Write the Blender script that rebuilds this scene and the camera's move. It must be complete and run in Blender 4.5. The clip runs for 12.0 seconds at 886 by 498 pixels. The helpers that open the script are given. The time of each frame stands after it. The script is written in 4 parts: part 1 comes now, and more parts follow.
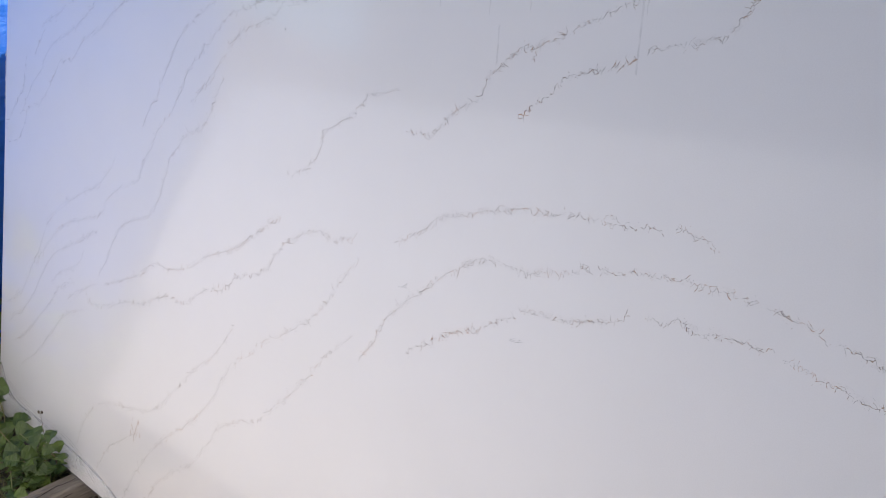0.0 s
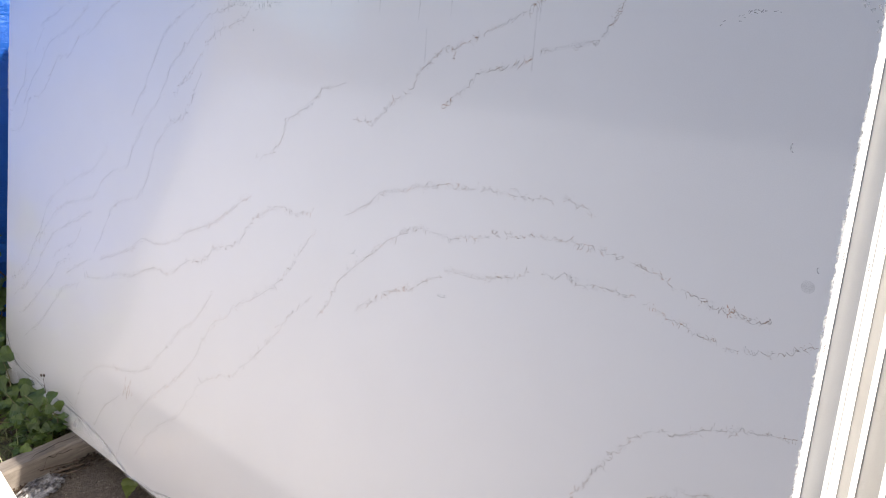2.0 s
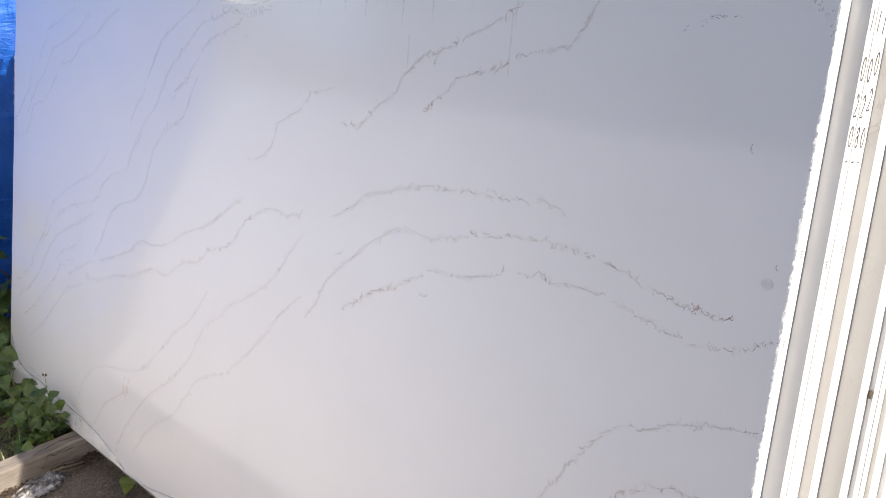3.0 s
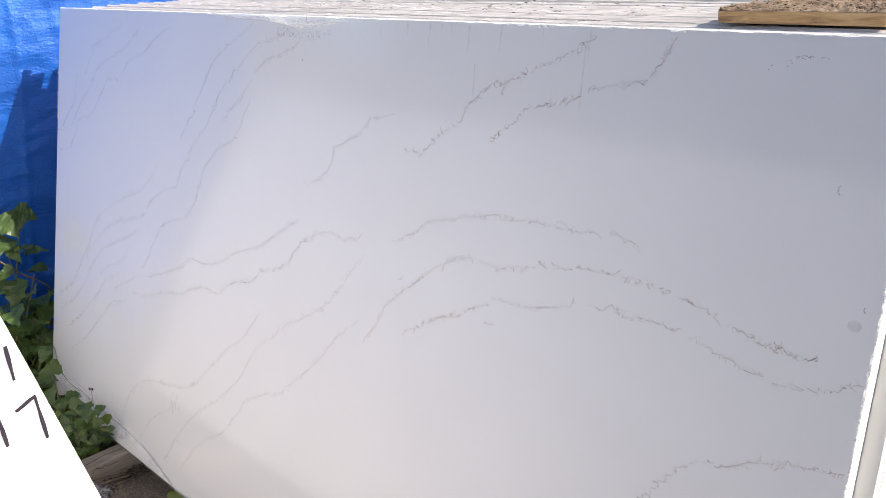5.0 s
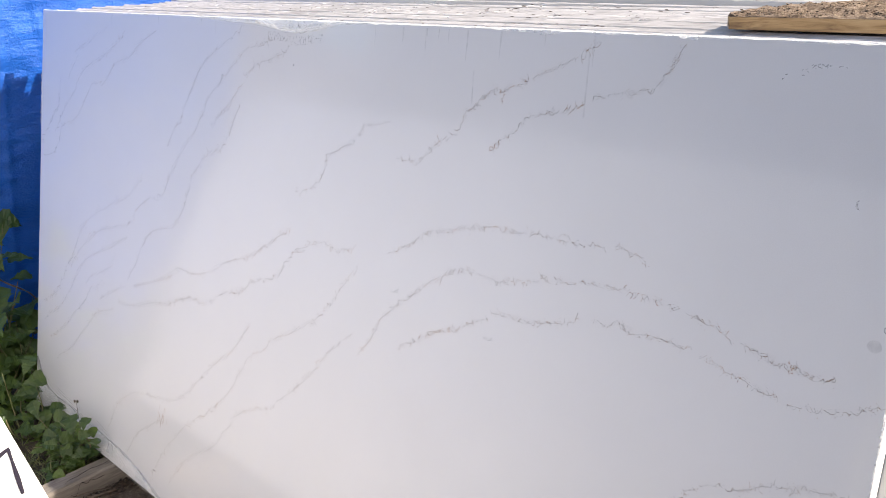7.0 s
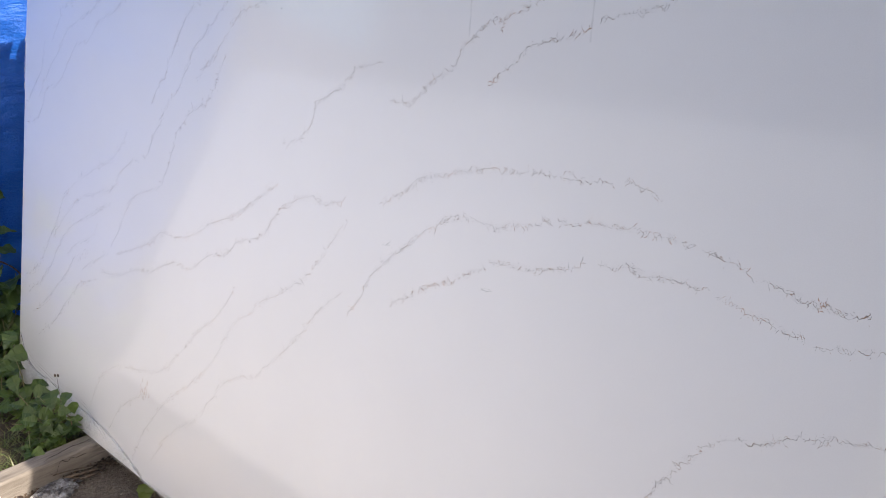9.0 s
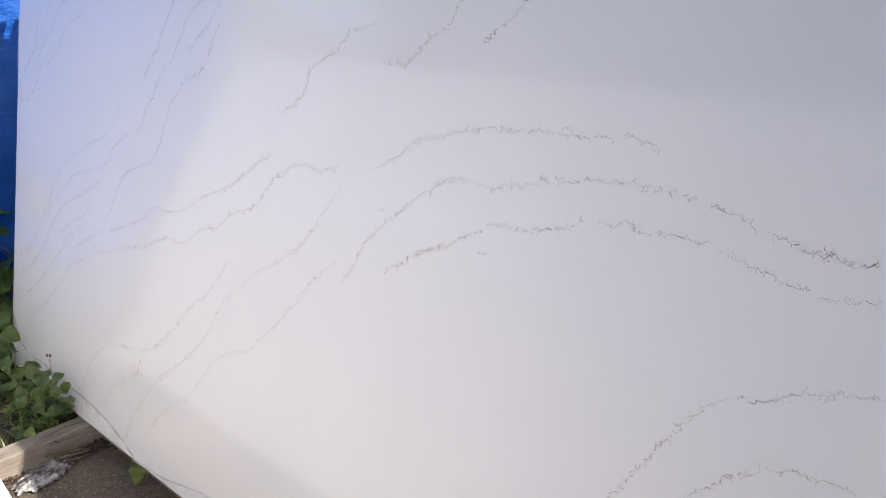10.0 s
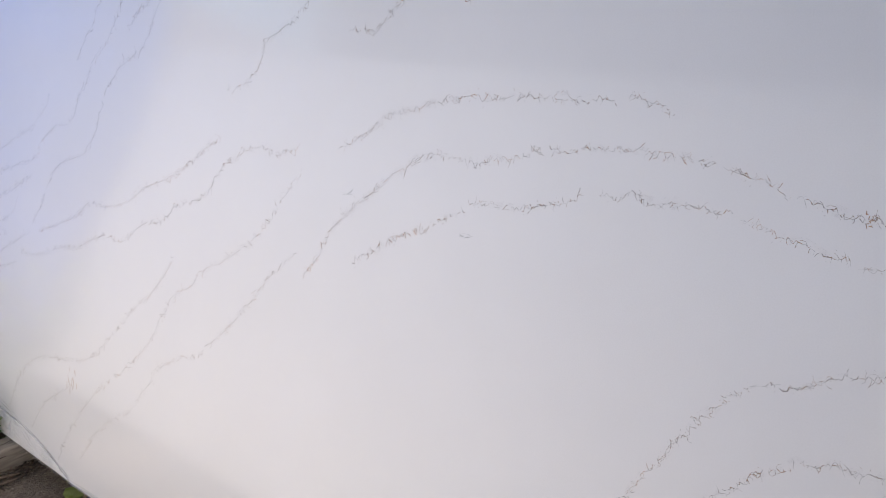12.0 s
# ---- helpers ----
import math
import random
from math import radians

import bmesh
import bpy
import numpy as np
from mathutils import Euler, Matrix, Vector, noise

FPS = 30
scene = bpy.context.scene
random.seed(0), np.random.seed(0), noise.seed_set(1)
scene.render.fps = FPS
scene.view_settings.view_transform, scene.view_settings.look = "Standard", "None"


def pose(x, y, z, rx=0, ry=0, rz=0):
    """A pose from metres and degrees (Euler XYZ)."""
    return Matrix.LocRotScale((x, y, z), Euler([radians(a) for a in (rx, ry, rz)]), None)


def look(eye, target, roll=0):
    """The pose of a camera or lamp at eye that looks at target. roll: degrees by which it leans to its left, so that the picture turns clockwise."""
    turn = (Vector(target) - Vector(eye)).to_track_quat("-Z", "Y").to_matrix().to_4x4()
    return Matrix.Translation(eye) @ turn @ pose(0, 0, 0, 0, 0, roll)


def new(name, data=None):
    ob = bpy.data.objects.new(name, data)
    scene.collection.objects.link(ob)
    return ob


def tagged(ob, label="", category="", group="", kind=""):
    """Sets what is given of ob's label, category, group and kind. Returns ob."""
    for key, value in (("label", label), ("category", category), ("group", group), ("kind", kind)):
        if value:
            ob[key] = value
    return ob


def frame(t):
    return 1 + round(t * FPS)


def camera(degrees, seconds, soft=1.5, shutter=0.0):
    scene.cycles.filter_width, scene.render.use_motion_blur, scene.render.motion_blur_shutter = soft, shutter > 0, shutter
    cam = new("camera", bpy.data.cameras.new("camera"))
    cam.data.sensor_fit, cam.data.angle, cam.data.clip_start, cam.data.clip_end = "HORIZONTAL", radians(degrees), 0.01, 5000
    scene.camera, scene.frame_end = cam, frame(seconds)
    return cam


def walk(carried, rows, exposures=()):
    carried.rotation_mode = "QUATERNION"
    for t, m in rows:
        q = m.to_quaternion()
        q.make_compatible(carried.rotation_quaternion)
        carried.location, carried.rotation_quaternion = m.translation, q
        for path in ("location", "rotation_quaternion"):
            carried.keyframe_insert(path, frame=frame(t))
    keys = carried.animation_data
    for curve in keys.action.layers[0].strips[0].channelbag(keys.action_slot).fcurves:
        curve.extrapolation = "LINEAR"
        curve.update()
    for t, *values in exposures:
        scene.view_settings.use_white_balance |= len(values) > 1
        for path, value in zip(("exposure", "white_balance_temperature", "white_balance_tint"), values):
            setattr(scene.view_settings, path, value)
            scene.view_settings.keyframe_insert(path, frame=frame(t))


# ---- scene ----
# The yard: x runs along the leaning slabs, y away behind them, z up. LEAN is the slabs' backward tilt.
LEAN = 13.0
SILL = 0.09
BASE = pose(0, 0, SILL, -LEAN)
cam = camera(53.9, 12.0, 0.75)
ROWS = [
    (0.0, (0.1373, -1.2174, 1.3794), (-1.2414, 0.2765, 1.0185), 6.3),
    (0.5, (0.2498, -1.2377, 1.3812), (-1.1375, 0.2467, 1.0157), 6.3),
    (1.0, (0.3076, -1.2779, 1.3874), (-1.0808, 0.2054, 1.0199), 6.2),
    (1.5, (0.3840, -1.3357, 1.3822), (-1.0003, 0.1497, 1.0116), 6.1),
    (2.0, (0.4378, -1.3331, 1.4034), (-0.9395, 0.1557, 1.0172), 6.1),
    (2.5, (0.5206, -1.3147, 1.3969), (-0.8678, 0.1670, 1.0212), 6.1),
    (4.5, (0.4686, -1.3750, 1.4493), (-0.9569, 0.0692, 1.0705), 6.2),
    (5.0, (0.4263, -1.4018, 1.4617), (-0.9941, 0.0475, 1.0777), 6.0),
    (5.5, (0.3964, -1.4173, 1.4741), (-1.0240, 0.0310, 1.0932), 6.1),
    (6.0, (0.3850, -1.4132, 1.4906), (-1.0354, 0.0382, 1.1148), 6.2),
    (6.5, (0.3799, -1.3946, 1.4875), (-1.0323, 0.0650, 1.1169), 6.0),
    (7.0, (0.3623, -1.3698, 1.4741), (-1.0385, 0.0991, 1.0932), 6.0),
    (9.0, (0.3045, -1.2666, 1.3347), (-1.1025, 0.1972, 0.9631), 6.3),
    (9.5, (0.2994, -1.2542, 1.2975), (-1.1035, 0.2137, 0.9218), 6.3),
    (10.0, (0.2994, -1.2335, 1.2542), (-1.1097, 0.2292, 0.8857), 6.4),
    (10.5, (0.2901, -1.2274, 1.2232), (-1.1117, 0.2436, 0.8547), 6.4),
    (11.0, (0.2653, -1.2253, 1.1995), (-1.1210, 0.2612, 0.8403), 6.3),
    (11.5, (0.1951, -1.2005, 1.1757), (-1.1365, 0.3427, 0.8454), 5.7),
    (12.0, (0.1455, -1.1592, 1.1634), (-1.1685, 0.4005, 0.8434), 6.2),
]
walk(cam, [(t, BASE @ look(eye, target, roll)) for t, eye, target, roll in ROWS],
     [(0.0, 0.84, 7220, 9.5), (1.5, 0.89, 7220, 9.5), (2.5, 0.81, 7220, 9.5), (4.5, 0.83, 7220, 9.5), (6.5, 0.86, 7220, 9.5), (9.5, 0.88, 7220, 9.5), (12.0, 0.86, 7220, 9.5)])

# ---- light ----
SUN_FROM = Vector((1.2, 0.368, 1.0)).normalized()
world = bpy.data.worlds.new("sky")
scene.world = world
world.use_nodes = True
wn = world.node_tree.nodes
sky = wn.new("ShaderNodeTexSky")
sky.sky_type = "NISHITA"
sky.sun_disc = False
sky.sun_elevation = math.asin(SUN_FROM.z)
sky.sun_rotation = math.atan2(SUN_FROM.x, SUN_FROM.y)
sky.air_density, sky.dust_density, sky.ozone_density = 1.0, 1.5, 1.0
wn["Background"].inputs["Strength"].default_value = 0.14
world.node_tree.links.new(sky.outputs[0], wn["Background"].inputs["Color"])
sun_data = bpy.data.lights.new("sun", "SUN")
sun_data.energy, sun_data.angle, sun_data.color = 5.0, radians(0.53), (1.0, 0.97, 0.93)
sun = new("sun", sun_data)
sun.matrix_world = look(SUN_FROM * 20, (0, 0, 0))


# ---- materials ----
class Mat:
    """A node material with a Principled surface; small helpers to wire textures into it."""

    def __init__(self, name, colour=(0.8, 0.8, 0.8), rough=0.5, **inputs):
        self.m = bpy.data.materials.new(name)
        self.m.use_nodes = True
        self.t = self.m.node_tree
        self.b = self.t.nodes["Principled BSDF"]
        self.put("Base Color", (*colour, 1))
        self.put("Roughness", rough)
        for key, value in inputs.items():
            self.put(key.replace("_", " "), value)
        self.co = self.t.nodes.new("ShaderNodeTexCoord").outputs["Object"]

    def put(self, key, value):
        s = self.b.inputs[key]
        if hasattr(value, "is_output"):
            self.t.links.new(value, s)
        else:
            s.default_value = value

    def scaled(self, sx, sy, sz, vector=None):
        n = self.t.nodes.new("ShaderNodeMapping")
        n.inputs["Scale"].default_value = (sx, sy, sz)
        self.t.links.new(vector or self.co, n.inputs["Vector"])
        return n.outputs[0]

    def noise(self, scale, detail=4, rough=0.55, vector=None, warp=0.0):
        n = self.t.nodes.new("ShaderNodeTexNoise")
        n.inputs["Scale"].default_value = scale
        n.inputs["Detail"].default_value = detail
        n.inputs["Roughness"].default_value = rough
        n.inputs["Distortion"].default_value = warp
        self.t.links.new(vector or self.co, n.inputs["Vector"])
        return n.outputs["Fac"]

    def cells(self, scale, feature="F1", vector=None, out="Distance"):
        n = self.t.nodes.new("ShaderNodeTexVoronoi")
        n.feature = feature
        n.inputs["Scale"].default_value = scale
        self.t.links.new(vector or self.co, n.inputs["Vector"])
        return n.outputs[out]

    def ramp(self, fac, *stops):
        n = self.t.nodes.new("ShaderNodeValToRGB")
        e = n.color_ramp.elements
        while len(e) < len(stops):
            e.new(0.5)
        for el, (at, c) in zip(e, stops):
            el.position = at
            el.color = (*c, 1) if isinstance(c, tuple) else (c, c, c, 1)
        self.t.links.new(fac, n.inputs["Fac"])
        return n.outputs["Color"]

    def mix(self, fac, a, b, how="MIX"):
        n = self.t.nodes.new("ShaderNodeMix")
        n.data_type, n.blend_type = "RGBA", how
        for key, value in ((0, fac), (6, a), (7, b)):
            if hasattr(value, "is_output"):
                self.t.links.new(value, n.inputs[key])
            else:
                n.inputs[key].default_value = (*value, 1) if isinstance(value, tuple) else value
        return n.outputs[2]

    def chance(self):
        return self.t.nodes.new("ShaderNodeObjectInfo").outputs["Random"]

    def island(self):
        return self.t.nodes.new("ShaderNodeNewGeometry").outputs["Random Per Island"]

    def bump(self, height, strength=0.3, distance=0.002):
        n = self.t.nodes.new("ShaderNodeBump")
        n.inputs["Strength"].default_value = strength
        n.inputs["Distance"].default_value = distance
        self.t.links.new(height, n.inputs["Height"])
        self.put("Normal", n.outputs[0])

    def fade(self, alpha):
        self.put("Alpha", alpha)


def quartz(name, colour, dark, rough=0.22, veined=0.0, coat=1.0):
    q = Mat(name, colour, rough)
    speck = q.ramp(q.noise(420, 2), (0.35, dark), (0.62, colour))
    cloud = q.ramp(q.noise(2.3, 5), (0.3, tuple(c * 0.95 for c in colour)), (0.7, colour))
    col = q.mix(0.25, cloud, speck)
    if veined:
        web = q.ramp(q.cells(48, "DISTANCE_TO_EDGE", q.scaled(1, 1, 1, None)), (0.0, 1.0), (0.055, 0.0))
        brk = q.ramp(q.noise(6, 5), (0.53, 0.0), (0.63, veined * 0.35))
        col = q.mix(q.mix(1.0, web, brk, "MULTIPLY"), col, (0.35, 0.27, 0.19))
    q.put("Base Color", col)
    q.put("Roughness", q.ramp(q.noise(7, 5), (0.3, rough * 0.85), (0.7, rough * 1.2)))
    q.put("Specular IOR Level", 0.25)
    q.put("Coat Weight", coat * 0.74)
    q.put("Coat Roughness", 0.085)
    q.put("Coat IOR", 1.55)
    return q.m


slab_white = quartz("polished_white_quartz", (0.797, 0.786, 0.796), (0.737, 0.726, 0.736), 0.2)
# White quartz darkened to lessen the light bounced onto the front slab.
slab_white_dimmed = quartz("polished_dimmed_white_quartz", (0.735, 0.722, 0.728), (0.67, 0.66, 0.665))
slab_grey = quartz("polished_grey_quartz", (0.62, 0.62, 0.63), (0.55, 0.55, 0.56))
slab_beige = quartz("polished_beige_quartz", (0.66, 0.64, 0.615), (0.60, 0.575, 0.55), 0.25, 0.9)

edge = Mat("sawn_quartz_edge", (0.82, 0.81, 0.79), 0.6)
grime = edge.ramp(edge.noise(14, 6, 0.65, edge.scaled(1, 1, 1)), (0.42, (0.82, 0.81, 0.79)), (0.68, (0.66, 0.62, 0.57)), (0.8, (0.36, 0.31, 0.26)))
edge.put("Base Color", edge.mix(edge.ramp(edge.noise(2.2, 3), (0.45, 0.0), (0.6, 0.7)), (0.82, 0.81, 0.79), grime))
edge.bump(edge.noise(160, 4), 0.25, 0.001)
edge_stone = edge.m
dusty = Mat("dusty_sawn_top_edge", (0.62, 0.58, 0.53), 0.75)
streak = dusty.noise(22, 6, 0.65, dusty.scaled(0.5, 6, 6))
blot = dusty.ramp(dusty.noise(21, 8, 0.8, dusty.scaled(1, 2, 2)), (0.60, 0.0), (0.68, 0.8))
dusty.put("Base Color", dusty.mix(blot, dusty.ramp(streak, (0.30, (0.27, 0.243, 0.235)), (0.43, (0.41, 0.385, 0.38)), (0.62, (0.55, 0.518, 0.514))), (0.13, 0.105, 0.085)))
dusty.bump(dusty.mix(0.5, streak, dusty.noise(120, 4)), 0.5, 0.002)
top_stone = dusty.m

ink_vein = Mat("rust_brown_vein", (0.25, 0.19, 0.14), 0.25)
ink_vein.put("Base Color", ink_vein.ramp(ink_vein.noise(9, 3), (0.36, (0.235, 0.158, 0.106)), (0.52, (0.34, 0.200, 0.110)), (0.66, (0.51, 0.245, 0.092))))
ink_vein.fade(ink_vein.ramp(ink_vein.noise(130, 3, 0.7), (0.38, 0.10), (0.58, 0.82)))
vein_mat = ink_vein.m

soft_vein = Mat("faint_tan_halo", (0.62, 0.47, 0.39), 0.25)
soft_vein.fade(soft_vein.ramp(soft_vein.noise(45, 5, 0.7), (0.50, 0.0), (0.85, 0.13)))
halo_mat = soft_vein.m

rusted = Mat("orange_rust", (0.42, 0.20, 0.08), 0.4)
rusted.fade(rusted.ramp(rusted.noise(150, 2), (0.3, 0.3), (0.6, 0.85)))
rust_mat = rusted.m
smudge = Mat("grey_scuff", (0.42, 0.42, 0.43), 0.35)
smudge.fade(smudge.ramp(smudge.noise(180, 3), (0.35, 0.05), (0.65, 0.5)))
smudge_mat = smudge.m
drip = Mat("grey_drip_stain", (0.40, 0.385, 0.37), 0.4)
drip.fade(drip.ramp(drip.noise(60, 3), (0.35, 0.03), (0.7, 0.15)))
drip_mat = drip.m
soot = Mat("grey_brown_film_dirt", (0.30, 0.27, 0.25), 0.8)
soot.fade(soot.ramp(soot.noise(90, 3), (0.35, 0.2), (0.65, 0.6)))
soot_mat = soot.m
crease_line = Mat("grey_film_crease", (0.60, 0.60, 0.60), 0.3)
crease_line.fade(crease_line.ramp(crease_line.noise(14, 3), (0.35, 0.08), (0.65, 0.5)))
crease_mat = crease_line.m

marker = Mat("black_marker", (0.025, 0.02, 0.035), 0.4)
marker.fade(marker.ramp(marker.noise(260, 2), (0.25, 0.75), (0.45, 1.0)))
ink = marker.m

film = Mat("clear_protective_film", (0.85, 0.86, 0.88), 0.12)
film.fade(film.ramp(film.noise(35, 5, 0.6), (0.35, 0.12), (0.62, 0.42), (0.74, 0.8)))
film.bump(film.noise(60, 4), 0.6, 0.004)
film_mat = film.m
loose = Mat("thin_clear_film", (0.84, 0.85, 0.86), 0.15)
loose.fade(loose.ramp(loose.noise(9, 4, 0.6), (0.35, 0.10), (0.7, 0.36)))
loose.bump(loose.noise(16, 4), 0.4, 0.006)
fold_mat = loose.m
# White of torn film; also paints the highlight beside the foot crease.
scrap = Mat("torn_film_and_highlight_white", (0.84, 0.84, 0.84), 0.25)
scrap.fade(scrap.ramp(scrap.noise(90, 3), (0.35, 0.15), (0.65, 0.8)))
scrap_highlight_mat = scrap.m

tarp = Mat("blue_tarpaulin", (0.004, 0.09, 0.55), 0.42, Specular_IOR_Level=0.42)
tarp.put("Base Color", tarp.ramp(tarp.noise(3.5, 6, 0.6), (0.25, (0.002, 0.068, 0.33)), (0.75, (0.003, 0.108, 0.48))))
slant = tarp.t.nodes.new("ShaderNodeMapping")
slant.inputs["Rotation"].default_value = (radians(-24), 0, 0)
slant.inputs["Scale"].default_value = (1, 0.55, 2.2)
tarp.t.links.new(tarp.co, slant.inputs["Vector"])
crinkle = tarp.mix(0.4, tarp.noise(26, 6, 0.66, slant.outputs[0], 0.6), tarp.cells(17, "F1", tarp.scaled(1, 0.9, 1.2)))
tarp.bump(tarp.mix(0.3, crinkle, tarp.noise(95, 4, 0.6)), 0.75, 0.020)
tarp_mat = tarp.m

wood = Mat("weathered_timber", (0.30, 0.24, 0.18), 0.85)
grain = wood.noise(16, 6, 0.65, wood.scaled(4, 0.45, 4), 0.6)
wood.put("Base Color", wood.mix(wood.ramp(wood.noise(5, 4), (0.4, 0.0), (0.7, 0.75)), wood.ramp(grain, (0.25, (0.070, 0.058, 0.050)), (0.48, (0.21, 0.180, 0.155)), (0.8, (0.36, 0.318, 0.28))), (0.15, 0.125, 0.105)))
wood.bump(grain, 0.9, 0.006)
timber_mat = wood.m

board = Mat("fresh_sawn_board_side", (0.55, 0.38, 0.18), 0.75)
bg = board.noise(14, 5, 0.6, board.scaled(1, 4, 9), 0.8)
board.put("Base Color", board.ramp(bg, (0.3, (0.17, 0.095, 0.045)), (0.5, (0.42, 0.265, 0.125)), (0.85, (0.60, 0.43, 0.24))))
board.bump(bg, 0.4, 0.002)
board_mat = board.m
crust = Mat("dirty_board_top", (0.22, 0.16, 0.11), 0.95)
cr = crust.mix(0.35, crust.noise(120, 8, 0.85), crust.noise(26, 5))
crust.put("Base Color", crust.ramp(cr, (0.38, (0.025, 0.016, 0.011)), (0.47, (0.19, 0.128, 0.086)), (0.60, (0.37, 0.275, 0.20))))
crust.bump(cr, 1.0, 0.012)
crust_mat = crust.m
clod = Mat("loose_dirt_crumb", (0.15, 0.10, 0.07), 0.95)
clod.put("Base Color", clod.ramp(clod.island(), (0.2, (0.018, 0.012, 0.009)), (0.6, (0.17, 0.112, 0.075)), (1.0, (0.33, 0.245, 0.175))))
crumb_mat = clod.m

conc = Mat("worn_concrete_paving", (0.18, 0.16, 0.14), 0.92)
grit = conc.ramp(conc.cells(190, "F1", None, "Color"), (0.25, (0.045, 0.034, 0.026)), (0.60, (0.150, 0.118, 0.092)), (0.86, (0.21, 0.168, 0.132)), (0.94, (0.48, 0.42, 0.36)))
patch = conc.ramp(conc.noise(5, 7, 0.65), (0.32, (0.080, 0.062, 0.047)), (0.66, (0.19, 0.152, 0.120)))
conc.put("Base Color", conc.mix(0.42, grit, patch))
conc.bump(conc.mix(0.45, conc.cells(210), conc.noise(50, 6, 0.75)), 1.0, 0.010)
ground_mat = conc.m

dirt = Mat("dark_soil", (0.06, 0.045, 0.03), 0.95)
dn = dirt.noise(30, 8, 0.7)
dirt.put("Base Color", dirt.ramp(dn, (0.3, (0.025, 0.018, 0.012)), (0.55, (0.075, 0.055, 0.038)), (0.8, (0.15, 0.115, 0.08))))
dirt.bump(dn, 1.0, 0.02)
soil_mat = dirt.m


def leaf_material(name, dark, mid, light):
    lf = Mat(name, mid, 0.45)
    tone = lf.mix(0.6, lf.island(), lf.noise(22, 4))
    lf.put("Base Color", lf.ramp(tone, (0.2, dark), (0.48, mid), (0.8, light)))
    lf.put("Subsurface Weight", 0.0)
    lf.put("Transmission Weight", 0.0)
    lf.bump(lf.noise(90, 3), 0.25, 0.002)
    out = lf.t.nodes["Material Output"]
    tr = lf.t.nodes.new("ShaderNodeBsdfTranslucent")
    tr.inputs["Color"].default_value = (light[0] * 1.5, light[1] * 1.5, light[2], 1)
    mx = lf.t.nodes.new("ShaderNodeMixShader")
    mx.inputs[0].default_value = 0.2
    lf.t.links.new(lf.b.outputs[0], mx.inputs[1])
    lf.t.links.new(tr.outputs[0], mx.inputs[2])
    lf.t.links.new(mx.outputs[0], out.inputs["Surface"])
    return lf.m


leaf_mat = leaf_material("broad_green_leaf", (0.016, 0.034, 0.008), (0.045, 0.080, 0.017), (0.13, 0.185, 0.038))
sprout_mat = leaf_material("young_yellow_green_leaf", (0.06, 0.085, 0.02), (0.11, 0.15, 0.03), (0.16, 0.20, 0.05))
grass_mat = leaf_material("grass_blade", (0.03, 0.06, 0.015), (0.07, 0.11, 0.03), (0.24, 0.20, 0.10))
stalk = Mat("plant_stalk", (0.12, 0.12, 0.05), 0.7)
stalk.put("Base Color", stalk.ramp(stalk.noise(12, 3), (0.3, (0.16, 0.10, 0.06)), (0.7, (0.14, 0.18, 0.06))))
stalk_mat = stalk.m
twig = Mat("dry_brown_stem", (0.10, 0.06, 0.035), 0.85)
twig.put("Base Color", twig.ramp(twig.noise(60, 5), (0.35, (0.035, 0.024, 0.018)), (0.7, (0.15, 0.11, 0.082))))
twig_mat = twig.m
rot = Mat("rotten_leaf_brown", (0.06, 0.04, 0.03), 0.9)
rot.put("Base Color", rot.ramp(rot.island(), (0.2, (0.022, 0.014, 0.010)), (0.7, (0.075, 0.048, 0.032)), (1.0, (0.16, 0.11, 0.075))))
litter_mat = rot.m
grey_dirt = Mat("grey_stone_dust", (0.16, 0.135, 0.12), 0.95)
grey_dirt.put("Base Color", grey_dirt.ramp(grey_dirt.island(), (0.1, (0.06, 0.048, 0.042)), (0.7, (0.19, 0.165, 0.15)), (1.0, (0.34, 0.31, 0.29))))
dust_mat = grey_dirt.m
hollow_mat = Mat("dark_wood_crack", (0.030, 0.023, 0.018), 0.95).m
bag = Mat("crumpled_white_plastic", (0.75, 0.75, 0.76), 0.35)
bag.put("Base Color", bag.ramp(bag.noise(34, 7, 0.75), (0.44, (0.035, 0.028, 0.024)), (0.52, (0.18, 0.168, 0.165)), (0.68, (0.42, 0.42, 0.435))))
bag.bump(bag.noise(45, 5), 0.7, 0.006)
bag_mat = bag.m
render_wall = Mat("unseen_wall_grey", (0.33, 0.33, 0.33), 0.9)
render_wall.put("Base Color", render_wall.ramp(render_wall.noise(1.2, 6, 0.6), (0.3, (0.120, 0.108, 0.122)), (0.7, (0.188, 0.173, 0.192))))
render_wall.bump(render_wall.noise(30, 5), 0.4, 0.01)
wall_mat = render_wall.m
blossom = Mat("small_orange_blossom", (0.75, 0.38, 0.02), 0.6).m


# ---- builders ----
def mesh_of(bm, name, material, smooth=False):
    me = bpy.data.meshes.new(name)
    bm.to_mesh(me)
    bm.free()
    for mat in material if isinstance(material, (list, tuple)) else [material]:
        me.materials.append(mat)
    if smooth:
        me.polygons.foreach_set("use_smooth", [True] * len(me.polygons))
    return me


def part(name, bm, material, parent, label="", smooth=False):
    """One mesh, made from a bmesh, under a thing or under one of its parts."""
    ob = new(name, mesh_of(bm, name, material, smooth))
    ob.parent = parent
    return tagged(ob, label)


def thing(name, m, label, category, group="", kind=""):
    ob = new(name)
    ob.matrix_world = m
    ob.empty_display_size = 0.1
    return tagged(ob, label, category, group, kind)


